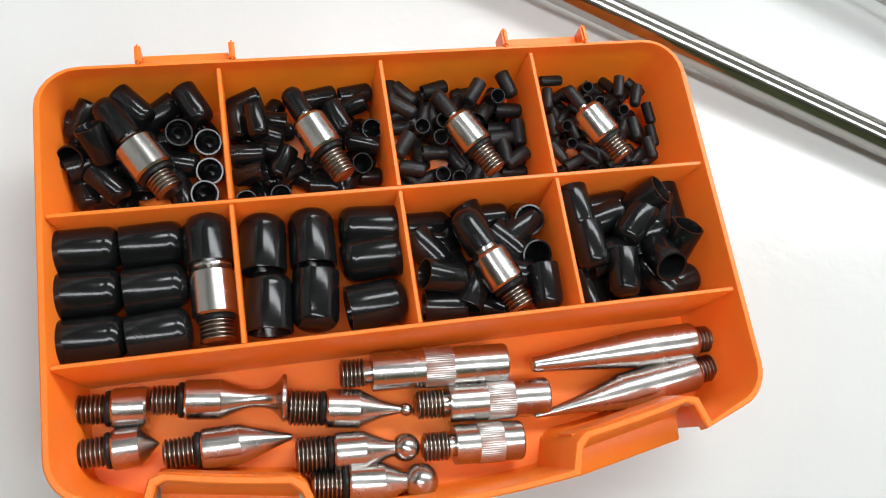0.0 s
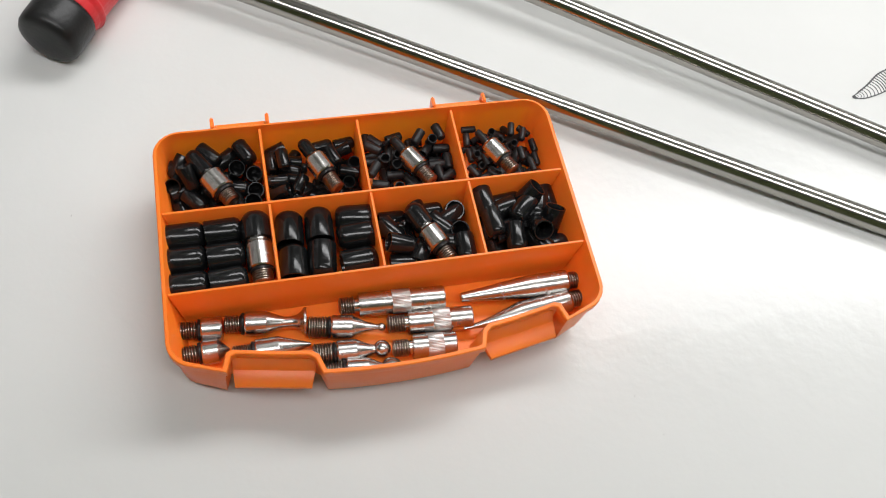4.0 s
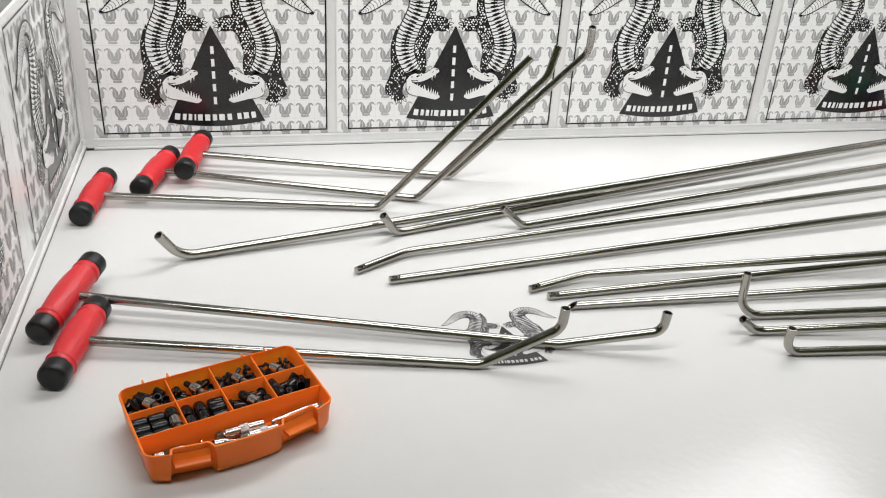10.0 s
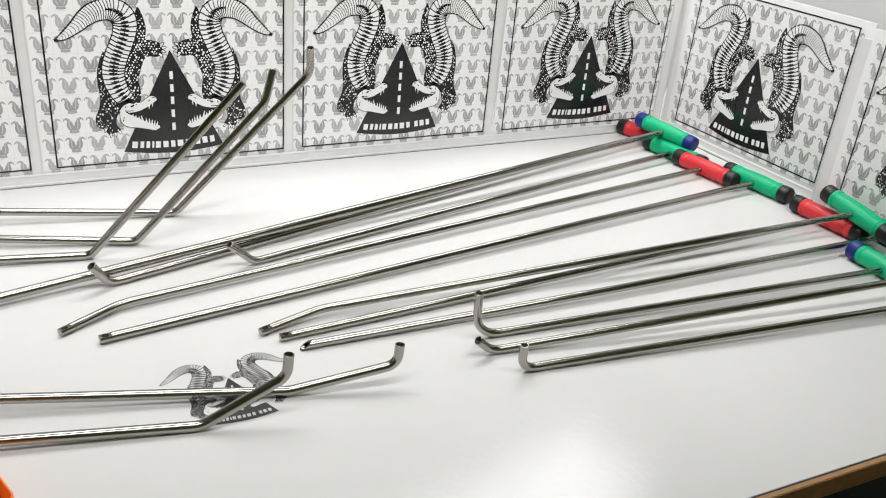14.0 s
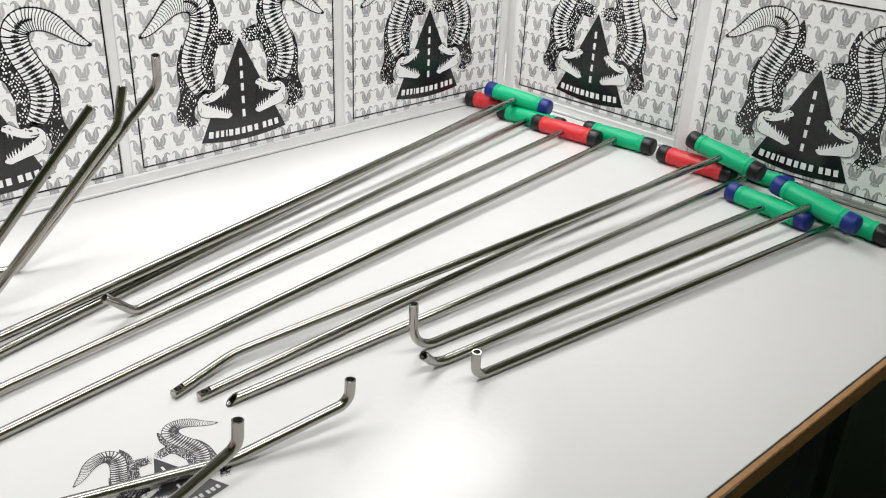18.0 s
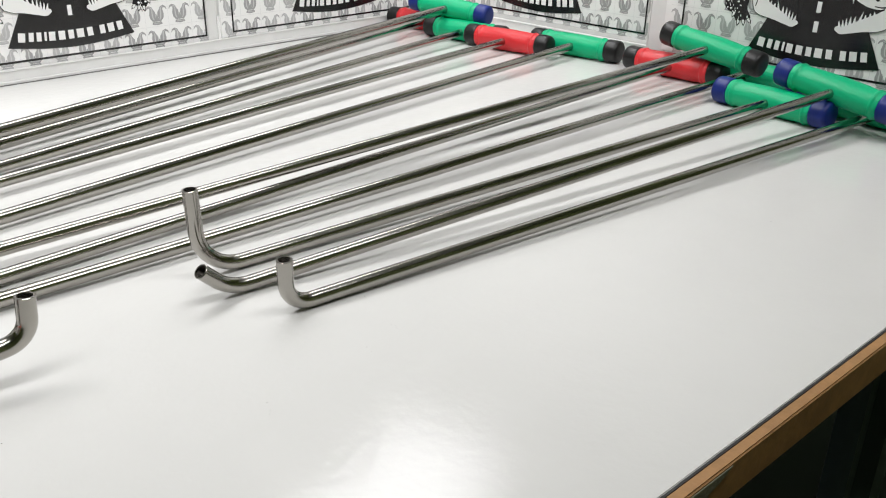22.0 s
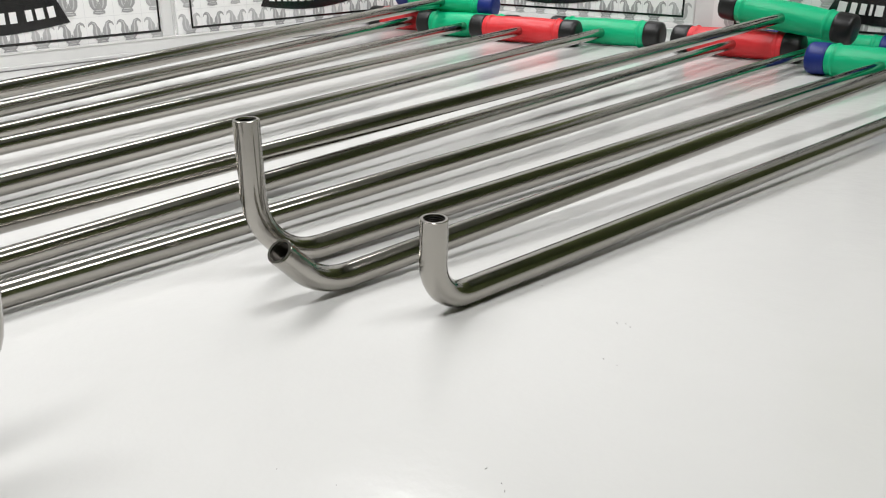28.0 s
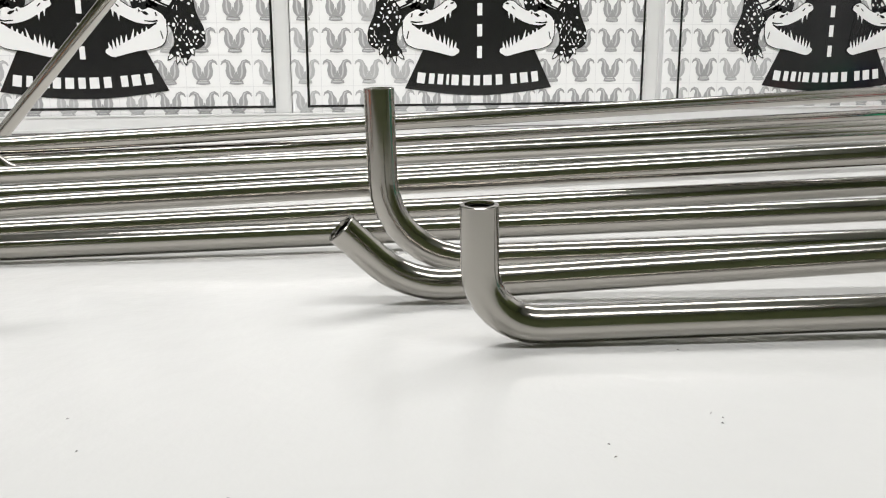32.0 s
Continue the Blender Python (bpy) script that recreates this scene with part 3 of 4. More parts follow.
def channel(name, length, m, h=0.0185, d=0.014):
    """An L-shaped edge rail: a foot on the table and a lip up the sheet."""
    bm = bmesh.new()
    lip = -d + 0.0045
    block(0, length, -d, lip - 0.0001, 0.0, 0.0042, 0.0004, bm)
    block(0, length, lip, lip + 0.0016, 0.0, h * 0.86, 0.0003, bm)
    block(0, length, lip + 0.0017, 0.005, 0.0, 0.0016, 0.0003, bm)
    block(0, length, lip - 0.0012, -0.002, h * 0.86 + 0.0001, h * 0.86 + 0.0017, 0.0004, bm)
    ob = part(name, bm, RAIL)
    ob.matrix_world = m
    # thin strip drawn as the shadow where the rail meets the table
    part("shade_strip", block(0, length, -d - 0.0012, -d - 0.0001, 0.0, 0.0011), RAIL_SHADE, ob, "grey strip standing for the shadow line along the joint")
    return tagged(ob, "pale satin aluminium rail holding the boards", "rail", kind="structure")


channel("trim_back", 1.71, pose(0.882, 0.0, 0.0))
channel("trim_right", 1.02, right_pose(-0.015) @ pose(0, 0, 0))
channel("trim_left", 1.00, pose(0.8530, -1.0, 0, 0, 0, 90), h=0.0185)


def post(name, m, h=0.318, w=0.030):
    bm = block(-w / 2 + 0.0021, w / 2 - 0.0021, -0.0030, -0.0005, 0.016, h, 0.0004)
    for s in (-1, 1):
        block(min(s * w / 2, s * (w / 2 - 0.0020)), max(s * w / 2, s * (w / 2 - 0.0020)), -0.0042, -0.0005, 0.016, h, 0.0006, bm)
    block(-w / 2 + 0.008, w / 2 - 0.008, -0.0005, 0.008, 0.016, h, 0.0008, bm)
    ob = part(name, bm, RAIL)
    ob.matrix_world = m
    return tagged(ob, "pale vertical strip joining two printed boards", "trim", kind="structure")


for x in (1.2930, 1.7160, 2.1370):
    post("trim_joint", pose(x, 0.002, 0, LEAN, 0, 0), w=0.017)
post("trim_joint", right_pose(-0.479, 0, 0.001))
post("trim_joint", right_pose(-0.930, 0, 0.001))
post("trim_corner", pose(2.5745, 0.001, 0, LEAN, 0, 0), w=0.022)
post("trim_corner", right_pose(-0.016), w=0.022)
post("trim_corner", pose(0.875, 0.001, 0, LEAN, 0, 0), w=0.018)
tagged(part("trim_gap", block(0.8685, 0.8815, -0.0145, -0.0125, 0.0, 0.0035), BLACK_LINE), "short dark gap at the end of the rail", "gap", kind="structure")

# ---- worn emblem printed on the tabletop ----
fb, fw = emblem(1.9)
floor_print = tagged(empty("tabletop_print", Matrix.Translation((1.4434, -0.7212, 0.0002)) @ pose(0, 0, 0, 0, 0, 0.0)), "worn black emblem printed on the white tabletop", "print")
flat = Matrix.Translation((0, 0, 0)) @ pose(0, 0, 0, -90) @ Matrix.Diagonal((0.43, 0.05, 0.465, 1)) @ Matrix.Translation((-MIRROR, 0, -0.0105))
for b, mm, lab in ((fb, FADED_INK, "worn black shapes"), (fw, LAMINATE, "bare white shapes")):
    bmesh.ops.transform(b, matrix=flat, verts=b.verts)
    part("emblem", b, mm, floor_print, lab, smooth=False)


# ---- dent rods ----
def handle(parent, m, body, cap_mat, cap_label, length=0.147, r=0.0155):
    """A rubber grip with a bead next to each cap and a palm swell on the side away from the bar."""
    h = length / 2
    k = 0.021
    e = -h + k
    end = [(0, e - 0.004), (r * 0.93, e - 0.004), (r * 0.93, e), (r * 0.985, e + 0.0003), (r * 1.0, e + 0.0008), (r * 1.0, e + 0.0045), (r * 1.012, e + 0.0052), (r * 1.075, e + 0.0060), (r * 1.10, e + 0.0072), (r * 1.075, e + 0.0084), (r * 1.0, e + 0.0094), (r * 0.985, e + 0.0105)]
    mids = [(r * (0.99 + 0.05 * math.sin(math.pi * q / 14)), e + 0.0105 + (-2 * e - 0.021) * q / 14) for q in range(1, 14)]
    bm = lathe(end + mids + [(a, -b) for a, b in reversed(end)], 32)
    for v in bm.verts:
        z = v.co.z / h
        if v.co.x < 0 and -0.62 < z < 0.66:
            s = min(1.0, (z + 0.62) / 0.30) if z < -0.1 else min(1.0, (0.66 - z) / 0.76)
            s = s * s * (3 - 2 * s)
            v.co.x *= 1 + 0.20 * s
            v.co.y *= 1 + 0.04 * s * (-v.co.x / r)
    grip = part("handle", bm, body, parent, m=m)
    for sgn in (-1, 1):
        cp = [(r * 0.6, e), (r * 1.0, e - 0.0002), (r * 1.045, e - 0.0012), (r * 1.05, e - 0.003), (r * 1.05, -h + 0.0065), (r * 1.03, -h + 0.0035), (r * 0.96, -h + 0.0014), (r * 0.84, -h + 0.0004), (r * 0.66, -h), (r * 0.3, -h - 0.0003), (0, -h - 0.0003)]
        part("end_cap", lathe(list(reversed(cp)), 28), cap_mat, grip, cap_label, pose(0, 0, 0, 0 if sgn < 0 else 180))
    return grip


COLOURS = {"red": (RED, "red rubber"), "green": (GREEN, "green plastic")}
CAPS = {"black": (BLACK, "black rubber cap"), "blue": (BLUE, "dark blue rubber cap")}


def dent_rod(colour, cap, joint, points, radii, r=0.0055, tip="bored", roll=0.0, skew=0.0, shape="", length=0.151, slant=0.0, hr=0.0154):
    """A T-handled rod: the handle's middle, then the bends and the tip of its bar."""
    mid = Vector(joint)
    ahead = (Vector(points[0]) - mid).normalized()
    joint = mid + ahead * hr
    body, cname = COLOURS[colour]
    cmat, clab = CAPS[cap]
    base = Matrix.Translation((mid.x, mid.y, 0))
    ob = tagged(empty("dent_rod", base), f"steel dent rod with {shape}, {colour} T-handle, {cap} caps", "dent rod", group="dent rods on the table")
    inv = base.inverted()
    path = rounded([joint - ahead * 0.004] + [Vector(p) for p in points], radii)
    if tip == "cross":
        path[-1] = path[-1] - (path[-1] - path[-2]).normalized() * 0.013
    bm, bore = tube(path, r, 20, 0.0 if tip == "cross" else r * 0.74, 0.010, slant)
    bmesh.ops.transform(bm, matrix=inv, verts=bm.verts)
    shaft = part("shaft", bm, CHROME, ob)
    if bore:
        bmesh.ops.transform(bore, matrix=inv, verts=bore.verts)
        part("threaded_bore", bore, BORE, shaft, "dark threaded hole")
    if tip == "cross":
        t = (path[-1] - path[-2]).normalized()
        cross_tip(shaft, inv @ Matrix.Translation(path[-1]), t, r)
    side = ahead.cross(Vector((0, 0, 1))).normalized()
    up = side.cross(ahead).normalized()
    turn = Matrix((ahead, up, ahead.cross(up))).transposed()
    m = inv @ Matrix.Translation(mid) @ pose(0, 0, 0, 0, 0, skew) @ turn.to_4x4() @ pose(0, 0, 0, roll, 0, 0)
    handle(ob, m, body, cmat, clab, length, hr)
    return ob


def cross_tip(shaft, base, t, r):
    """A short end with a flat milled on top and a threaded hole through it."""
    side = t.cross(Vector((0, 0, 1))).normalized()
    up = side.cross(t).normalized()
    m = base @ Matrix((t, side, up)).transposed().to_4x4()
    bm = bmesh.new()
    ln, flat_z, seg = 0.0135, r * 0.62, 18
    half = math.sqrt(r * r - flat_z * flat_z)
    a0 = math.atan2(flat_z, half)
    arc = [(math.cos(math.pi - a0 + (math.pi + 2 * a0) * k / seg) * r, math.sin(math.pi - a0 + (math.pi + 2 * a0) * k / seg) * r) for k in range(seg + 1)]
    e = 0.0007
    rings = []
    for x, s in ((0.0, 1.0), (ln - e, 1.0), (ln, 0.88)):
        rings.append([bm.verts.new((x, a * s, b * s if s < 1 and b < flat_z - 1e-6 else b)) for a, b in arc])
    for p, q in zip(rings, rings[1:]):
        for k in range(seg):
            bm.faces.new((p[k], p[k + 1], q[k + 1], q[k]))
    bm.faces.new(rings[-1])
    bm.faces.new(list(reversed(rings[0])))
    hole_r, cx, n = half * 0.86, ln * 0.47, 20
    loops = []
    for rad, z in ((hole_r + 0.0002, flat_z), (hole_r, flat_z - 0.0008)):
        loops.append([bm.verts.new((cx + rad * math.cos(2 * math.pi * k / n), rad * math.sin(2 * math.pi * k / n), z)) for k in range(n)])
    edges = [bm.edges.new((loops[0][k], loops[0][(k + 1) % n])) for k in range(n)]
    outline = [rings[0][-1], rings[1][-1], rings[2][-1], rings[2][0], rings[1][0], rings[0][0]]
    for p, q in zip(outline, outline[1:] + outline[:1]):
        edges.append(bm.edges.get((p, q)) or bm.edges.new((p, q)))
    bmesh.ops.triangle_fill(bm, edges=edges, use_beauty=True)
    for k in range(n):
        bm.faces.new((loops[0][k], loops[0][(k + 1) % n], loops[1][(k + 1) % n], loops[1][k]))
    bmesh.ops.recalc_face_normals(bm, faces=bm.faces)
    part("milled_tip", bm, CHROME, shaft, "flat milled end", m)
    prof = [(hole_r, flat_z - 0.0004)]
    for k in range(8):
        prof += [(hole_r - 0.0005, flat_z - 0.0008 - 0.0009 * k), (hole_r, flat_z - 0.0012 - 0.0009 * k)]
    prof.append((0, prof[-1][1]))
    part("threaded_bore", lathe(prof, 14), BORE, shaft, "dark threaded hole", m @ pose(cx, 0, 0))


# rods at the left-hand boards
LEFT = dict(length=0.149, hr=0.0157, r=0.0058)
dent_rod("red", "black", (0.9452, -0.6305, 0.0164), [(1.3950, -0.7215, 0.0055), (1.4838, -0.7322, 0.0545), (1.4862, -0.7314, 0.0813)], [0.03, 0.020], shape="twice-bent end", **LEFT)
dent_rod("red", "black", (0.9240, -0.5440, 0.0250), [(1.4980, -0.6950, 0.0065), (1.6188, -0.7180, 0.0300), (1.6212, -0.7172, 0.0562)], [0.05, 0.020], shape="raised hooked end", roll=6, skew=-3, **LEFT)
dent_rod("red", "black", (0.9126, -0.2373, 0.0164), [(1.3372, -0.2971, 0.0060), (1.5473, -0.3346, 0.2527)], [0.02], shape="half bent upward", **LEFT)
dent_rod("red", "black", (0.9965, -0.1590, 0.0200), [(1.4026, -0.2707, 0.0060), (1.5817, -0.3159, 0.2176), (1.5955, -0.3108, 0.2626)], [0.02, 0.03], shape="upward bend", **LEFT)
dent_rod("red", "black", (1.0539, -0.1106, 0.0280), [(1.4742, -0.1873, 0.0060), (1.6766, -0.2302, 0.2310), (1.6725, -0.2413, 0.2729)], [0.02, 0.03], shape="upward bend", **LEFT)
# rods at the right-hand boards
dent_rod("green", "blue", (2.4809, -0.1442, 0.0455), [(1.0470, -0.4274, 0.0070), (1.0234, -0.4445, 0.0497)], [0.040], r=0.0066, shape="short hooked end", roll=-4)
dent_rod("red", "black", (2.4865, -0.0850, 0.0164), [(1.3496, -0.3850, 0.0065), (1.3289, -0.3941, 0.0398)], [0.022], r=0.006, shape="short hooked end")
dent_rod("green", "black", (2.4752, -0.1880, 0.0164), [(1.5448, -0.3814, 0.0060), (1.5089, -0.3893, 0.0421)], [0.022], shape="short hooked end")
dent_rod("red", "black", (2.4764, -0.2787, 0.0164), [(1.3551, -0.4492, 0.0095), (1.2795, -0.4892, 0.0055)], [0.10], tip="cross", shape="turned milled end")
dent_rod("green", "black", (2.5284, -0.3669, 0.0164), [(1.9025, -0.4453, 0.0115), (1.3204, -0.5205, 0.0060)], [0.5], tip="cross", shape="straight milled end", r=0.006)
dent_rod("green", "black", (2.5283, -0.5913, 0.0490), [(1.5867, -0.5442, 0.0115), (1.5027, -0.5641, 0.0055)], [0.10], tip="cross", shape="turned milled end", roll=-7)
dent_rod("red", "black", (2.5292, -0.5382, 0.0164), [(2.0043, -0.5619, 0.0115), (1.5218, -0.5842, 0.0055)], [0.5], tip="cross", shape="straight milled end")
dent_rod("green", "blue", (2.5780, -0.6264, 0.0164), [(2.0046, -0.6238, 0.0115), (1.5450, -0.6111, 0.0058)], [0.5], shape="obliquely cut end", slant=-1.3)
dent_rod("green", "blue", (2.4625, -0.7167, 0.0164), [(1.7545, -0.6612, 0.0055), (1.7527, -0.6618, 0.0698)], [0.034], shape="upright bent end")
dent_rod("green", "blue", (2.4696, -0.7867, 0.0420), [(1.7570, -0.6975, 0.0055), (1.7356, -0.6995, 0.0268)], [0.038], shape="short angled end", roll=-6)
dent_rod("green", "black", (2.5116, -0.8220, 0.0164), [(1.7722, -0.7450, 0.0055), (1.7712, -0.7470, 0.0415)], [0.021], shape="short upright end")


# ---- orange parts box ----
BOX_M = Matrix.Translation((1.1071, -0.7704, 0.0)) @ pose(0, 0, 0, 0, 0, 19.06) @ Matrix.Scale(0.995, 4)
BOXH = 0.039
IN_M = BOX_M @ pose(0, 0, 0.008)     # the floor inside lies 10 mm up
box = tagged(empty("parts_box", BOX_M), "open orange plastic compartment box without its lid", "box")


def front_v(u):
    return -0.0858 + 0.0100 * (abs(u) / 0.078) ** 2.0


def outline(off=0.0):
    """The box's outline, pushed in by off; two latch recesses in the bowed front."""
    pts = []

    def corner(cx, cy, r, a0, a1, n=6):
        for k in range(n + 1):
            a = radians(a0 + (a1 - a0) * k / n)
            pts.append((cx + r * math.cos(a), cy + r * math.sin(a)))

    r = 0.012
    back = 0.0425 + 0.8 * max(off - 0.0010, 0)        # the back wall stands steeper than the others
    corner(0.0945 - r, back - r, r - off, 0, 90)
    corner(-0.0945 + r, back - r, r - off, 90, 180)
    corner(-0.0945 + r, -0.0640 + 0.003, r - off, 180, 255)

    def front(u):
        return front_v(u) + off

    for s in (-1, 1):
        a, b = (-0.0715, -0.0335) if s < 0 else (0.0355, 0.0735)
        if s > 0:
            us_mid = [-0.031 + 0.0635 * k / 8 for k in range(9)]
            pts.extend((u, front(u)) for u in us_mid)
        deep = 0.0085
        e = min(off * 0.9, 0.0023)
        pts.extend([(a - e, front(a)), (a + 0.0022 - e, front(a) + deep * 0.8), (a + 0.0045 - e * 0.6, front(a + 0.004) + deep)])
        pts.extend((u, front(u) + deep) for u in (a + 0.012, (a + b) / 2, b - 0.012))
        pts.extend([(b - 0.0045 + e * 0.6, front(b - 0.004) + deep), (b - 0.0022 + e, front(b) + deep * 0.8), (b + e, front(b))])
    corner(0.0945 - r, -0.0640 + 0.003, r - off, 285, 360)
    return pts


def shell(bm, levels):
    """Join outlines, given as (offset, height), one after another."""
    rings = [[bm.verts.new((x, y, z)) for x, y in outline(off)] for off, z in levels]
    n = len(rings[0])
    for a, b in zip(rings, rings[1:]):
        for k in range(n):
            bm.faces.new((a[k], a[(k + 1) % n], b[(k + 1) % n], b[k]))
    return rings


bm = bmesh.new()
rings = shell(bm, [(0.0104, 0.0), (0.0084, 0.0010), (0.0056, 0.0040), (0.0030, 0.0096), (0.0010, BOXH - 0.0050), (0.0002, BOXH - 0.0048), (0.0, BOXH - 0.0044), (0.0, BOXH - 0.0004), (0.0004, BOXH), (0.0016, BOXH), (0.0019, BOXH - 0.0004), (0.0048, 0.0120), (0.0062, 0.0100)])
for ring, rev in ((rings[0], True), (rings[-1], False)):
    bm.faces.new(list(reversed(ring)) if rev else ring)
tray = part("tray", bm, ORANGE, box)


def divider(u0, v0, u1, v1, h=BOXH - 0.0012, lean=0.0038):
    d = Vector((u1 - u0, v1 - v0, 0))
    ln, w = d.length, 0.0007
    bmd = bmesh.new()
    prof = ((-w * 1.5, 0.0101), (-w, h - 0.0004), (-w * 0.6, h), (w * 0.6, h), (w, h - 0.0004), (w * 1.5, 0.0101))
    inset = 0.0038        # the walls lean inwards towards the floor
    a = [bmd.verts.new((lean if z < 0.02 else 0, y, z)) for y, z in prof]
    b = [bmd.verts.new((ln - (inset if z < 0.02 else 0), y, z)) for y, z in prof]
    for k in range(len(prof) - 1):
        bmd.faces.new((a[k], b[k], b[k + 1], a[k + 1]))
    bmd.faces.new(a)
    bmd.faces.new(list(reversed(b)))
    part("divider", bmd, ORANGE, box, m=Matrix.Translation((u0, v0, 0)) @ d.to_track_quat("X", "Z").to_matrix().to_4x4())


divider(-0.0922, 0.0003, 0.0922, 0.0003)
divider(-0.0922, -0.0392, 0.0922, -0.0392)
for u in (-0.0460, 0.0, 0.0463):
    divider(u, 0.0405, u, 0.0012, BOXH - 0.0016, 0.0004)
    divider(u, -0.0006, u, -0.0384, BOXH - 0.0016)
for u in (-0.0545, 0.0510):
    bmh = block(u - 0.0120, u + 0.0120, 0.0428, 0.0470, BOXH - 0.0056, BOXH - 0.0040, 0.0004)
    block(u - 0.0135, u - 0.0118, 0.0420, 0.0480, BOXH - 0.0070, BOXH + 0.0012, 0.0006, bmh)
    block(u + 0.0118, u + 0.0135, 0.0420, 0.0480, BOXH - 0.0070, BOXH + 0.0012, 0.0006, bmh)
    part("hinge_lug", bmh, ORANGE, box)
for u in (-0.0525, 0.0545):
    # a steep tongue under the rim of each recess, ending in a level ledge, open below
    a = -math.degrees(math.atan2(front_v(u + 0.01) - front_v(u - 0.01), 0.02))
    bml = bmesh.new()
    prof = ((0.0025, BOXH - 0.0062), (0.0004, BOXH - 0.0064), (-0.0014, BOXH - 0.0125), (-0.0022, BOXH - 0.0136), (-0.0084, BOXH - 0.0150), (-0.0089, BOXH - 0.0156), (-0.0088, BOXH - 0.0174), (-0.0080, BOXH - 0.0178), (0.0015, BOXH - 0.0174), (0.0040, BOXH - 0.0168))
    ends = [[bml.verts.new((x * (0.93 if 3 < k < 8 else 1.0), y, z)) for k, (y, z) in enumerate(prof)] for x in (-0.0172, 0.0172)]
    for k in range(len(prof)):
        j = (k + 1) % len(prof)
        bml.faces.new((ends[0][k], ends[0][j], ends[1][j], ends[1][k]))
    bml.faces.new(list(reversed(ends[0])))
    bml.faces.new(ends[1])
    bmesh.ops.recalc_face_normals(bml, faces=bml.faces)
    part("latch_ledge", bml, ORANGE, box, m=pose(u, front_v(u) + 0.0088, 0, 0, 0, -a))


# ---- caps in the compartments ----
def cap_mesh(d, l, seg=20):
    """A soft cap: open at its lower end, slightly tapered, with a rounded closed end behind a faint step."""
    r, w = d / 2, d * 0.065
    rc = min(r * 0.55, l * 0.25)
    top = l / 2
    prof = [(0, top), (r * 0.25, top - rc * 0.04)]
    for k in range(0, 7):
        a = radians(80 - 80 * k / 6)
        prof.append((r * 0.965 - rc + rc * math.cos(a), top - rc + rc * math.sin(a)))
    prof += [(r * 0.968, top - rc * 1.25), (r * 0.985, top - rc * 1.35), (r * 0.99, -top * 0.4), (r, -top + w * 0.4), (r * 0.985, -top), (r - w, -top), (r - w * 1.15, -top + w * 0.3), (r - w * 1.3, top - rc * 1.3 - w), (r * 0.70, top - rc * 0.8 - w * 1.6), (r * 0.42, top - rc * 0.35 - w * 1.6), (r * 0.15, top - w * 1.7), (0, top - w * 1.6)]
    return lathe(list(reversed(prof)), seg)


NAMES = {"A": "medium", "B": "small", "C": "very small", "D": "tiny", "E": "large", "F": "large", "G": "medium", "H": "medium"}
SIZES = {"A": (7.7, 12), "B": (6.2, 10), "C": (4.7, 8.3), "D": (3.5, 7.2), "E": (12.7, 16.4), "F": (13.2, 16.4), "G": (9.3, 13), "H": (9.8, 14)}     # diameter and length, mm
CELLS = {"A": (-91, -47, 2, 40), "B": (-45, -1, 2, 40), "C": (1, 45, 2, 40), "D": (47.5, 91, 2, 40), "G": (1, 45, -38, -1), "H": (47.5, 91, -38, -1)}
CAP_MESH = {}
rnd = random.Random(11)


def put_cap(key, u, v, yaw, tilt, z):
    """One cap of a compartment, lying at an angle or standing with its mouth up."""
    d, l = SIZES[key]
    if key not in CAP_MESH:
        CAP_MESH[key] = mesh_of("tip_cap", cap_mesh(d / 1000, l / 1000, 14 if key in "BCD" else 24), VINYL_MATT if key in "CD" else VINYL)
    ob = new("tip_cap", CAP_MESH[key])
    if tilt > 60:
        m = pose(u / 1000, v / 1000, z / 1000, 200 + 3 * math.sin(u), 6 * math.sin(v), 0)
    else:
        m = pose(u / 1000, v / 1000, z / 1000) @ pose(0, 0, 0, 0, 0, yaw) @ pose(0, 0, 0, 0, 90 + tilt, 0)
    ob.matrix_world = IN_M @ m
    tagged(ob, NAMES[key] + " black vinyl tip cap lying in the orange box", "cap", group="tip caps in compartment " + key)


def put_caps(key, rows):
    for row in rows:
        put_cap(key, *row)


def fill_caps(key, count):
    """Caps of the lowest layer, under the ones that show."""
    a0, a1, c0, c1 = CELLS[key]
    d, l = SIZES[key]
    g = l * 0.52
    for k in range(count):
        put_cap(key, rnd.uniform(a0 + g, a1 - g), rnd.uniform(c0 + g, c1 - g), rnd.uniform(0, 360), 0, 2.4 + d / 2 + (d * 0.9 if k % 2 else 0))


put_caps("A", ((-85.2, 34.0, -127, 25, 14), (-70.4, 34.6, -48, 0, 20), (-64.4, 35, -144, 0, 14), (-54, 34.1, -63, 0, 20), (-86.6, 25, 68, 45, 14), (-80.6, 23.7, -65, 45, 20), (-78.8, 14.4, -47, 0, 14), (-86.3, 15.7, -72, 0, 8), (-70.7, 18.6, 93, 0, 8), (-59.7, 19.2, -14, 0, 14), (-62.5, 28.3, -12, 0, 8), (-85.9, 26.3, -123, 0, 8)))
put_caps("A", ((-72.4, 36.3, -11, 0, 8), (-56.7, 34.2, -100, 0, 8), (-59, 26.7, 0, 78, 17), (-50.9, 25.1, 0, 78, 13), (-50.9, 16.1, 0, 78, 13), (-53.4, 7.9, 0, 78, 17)))
fill_caps("A", 16)
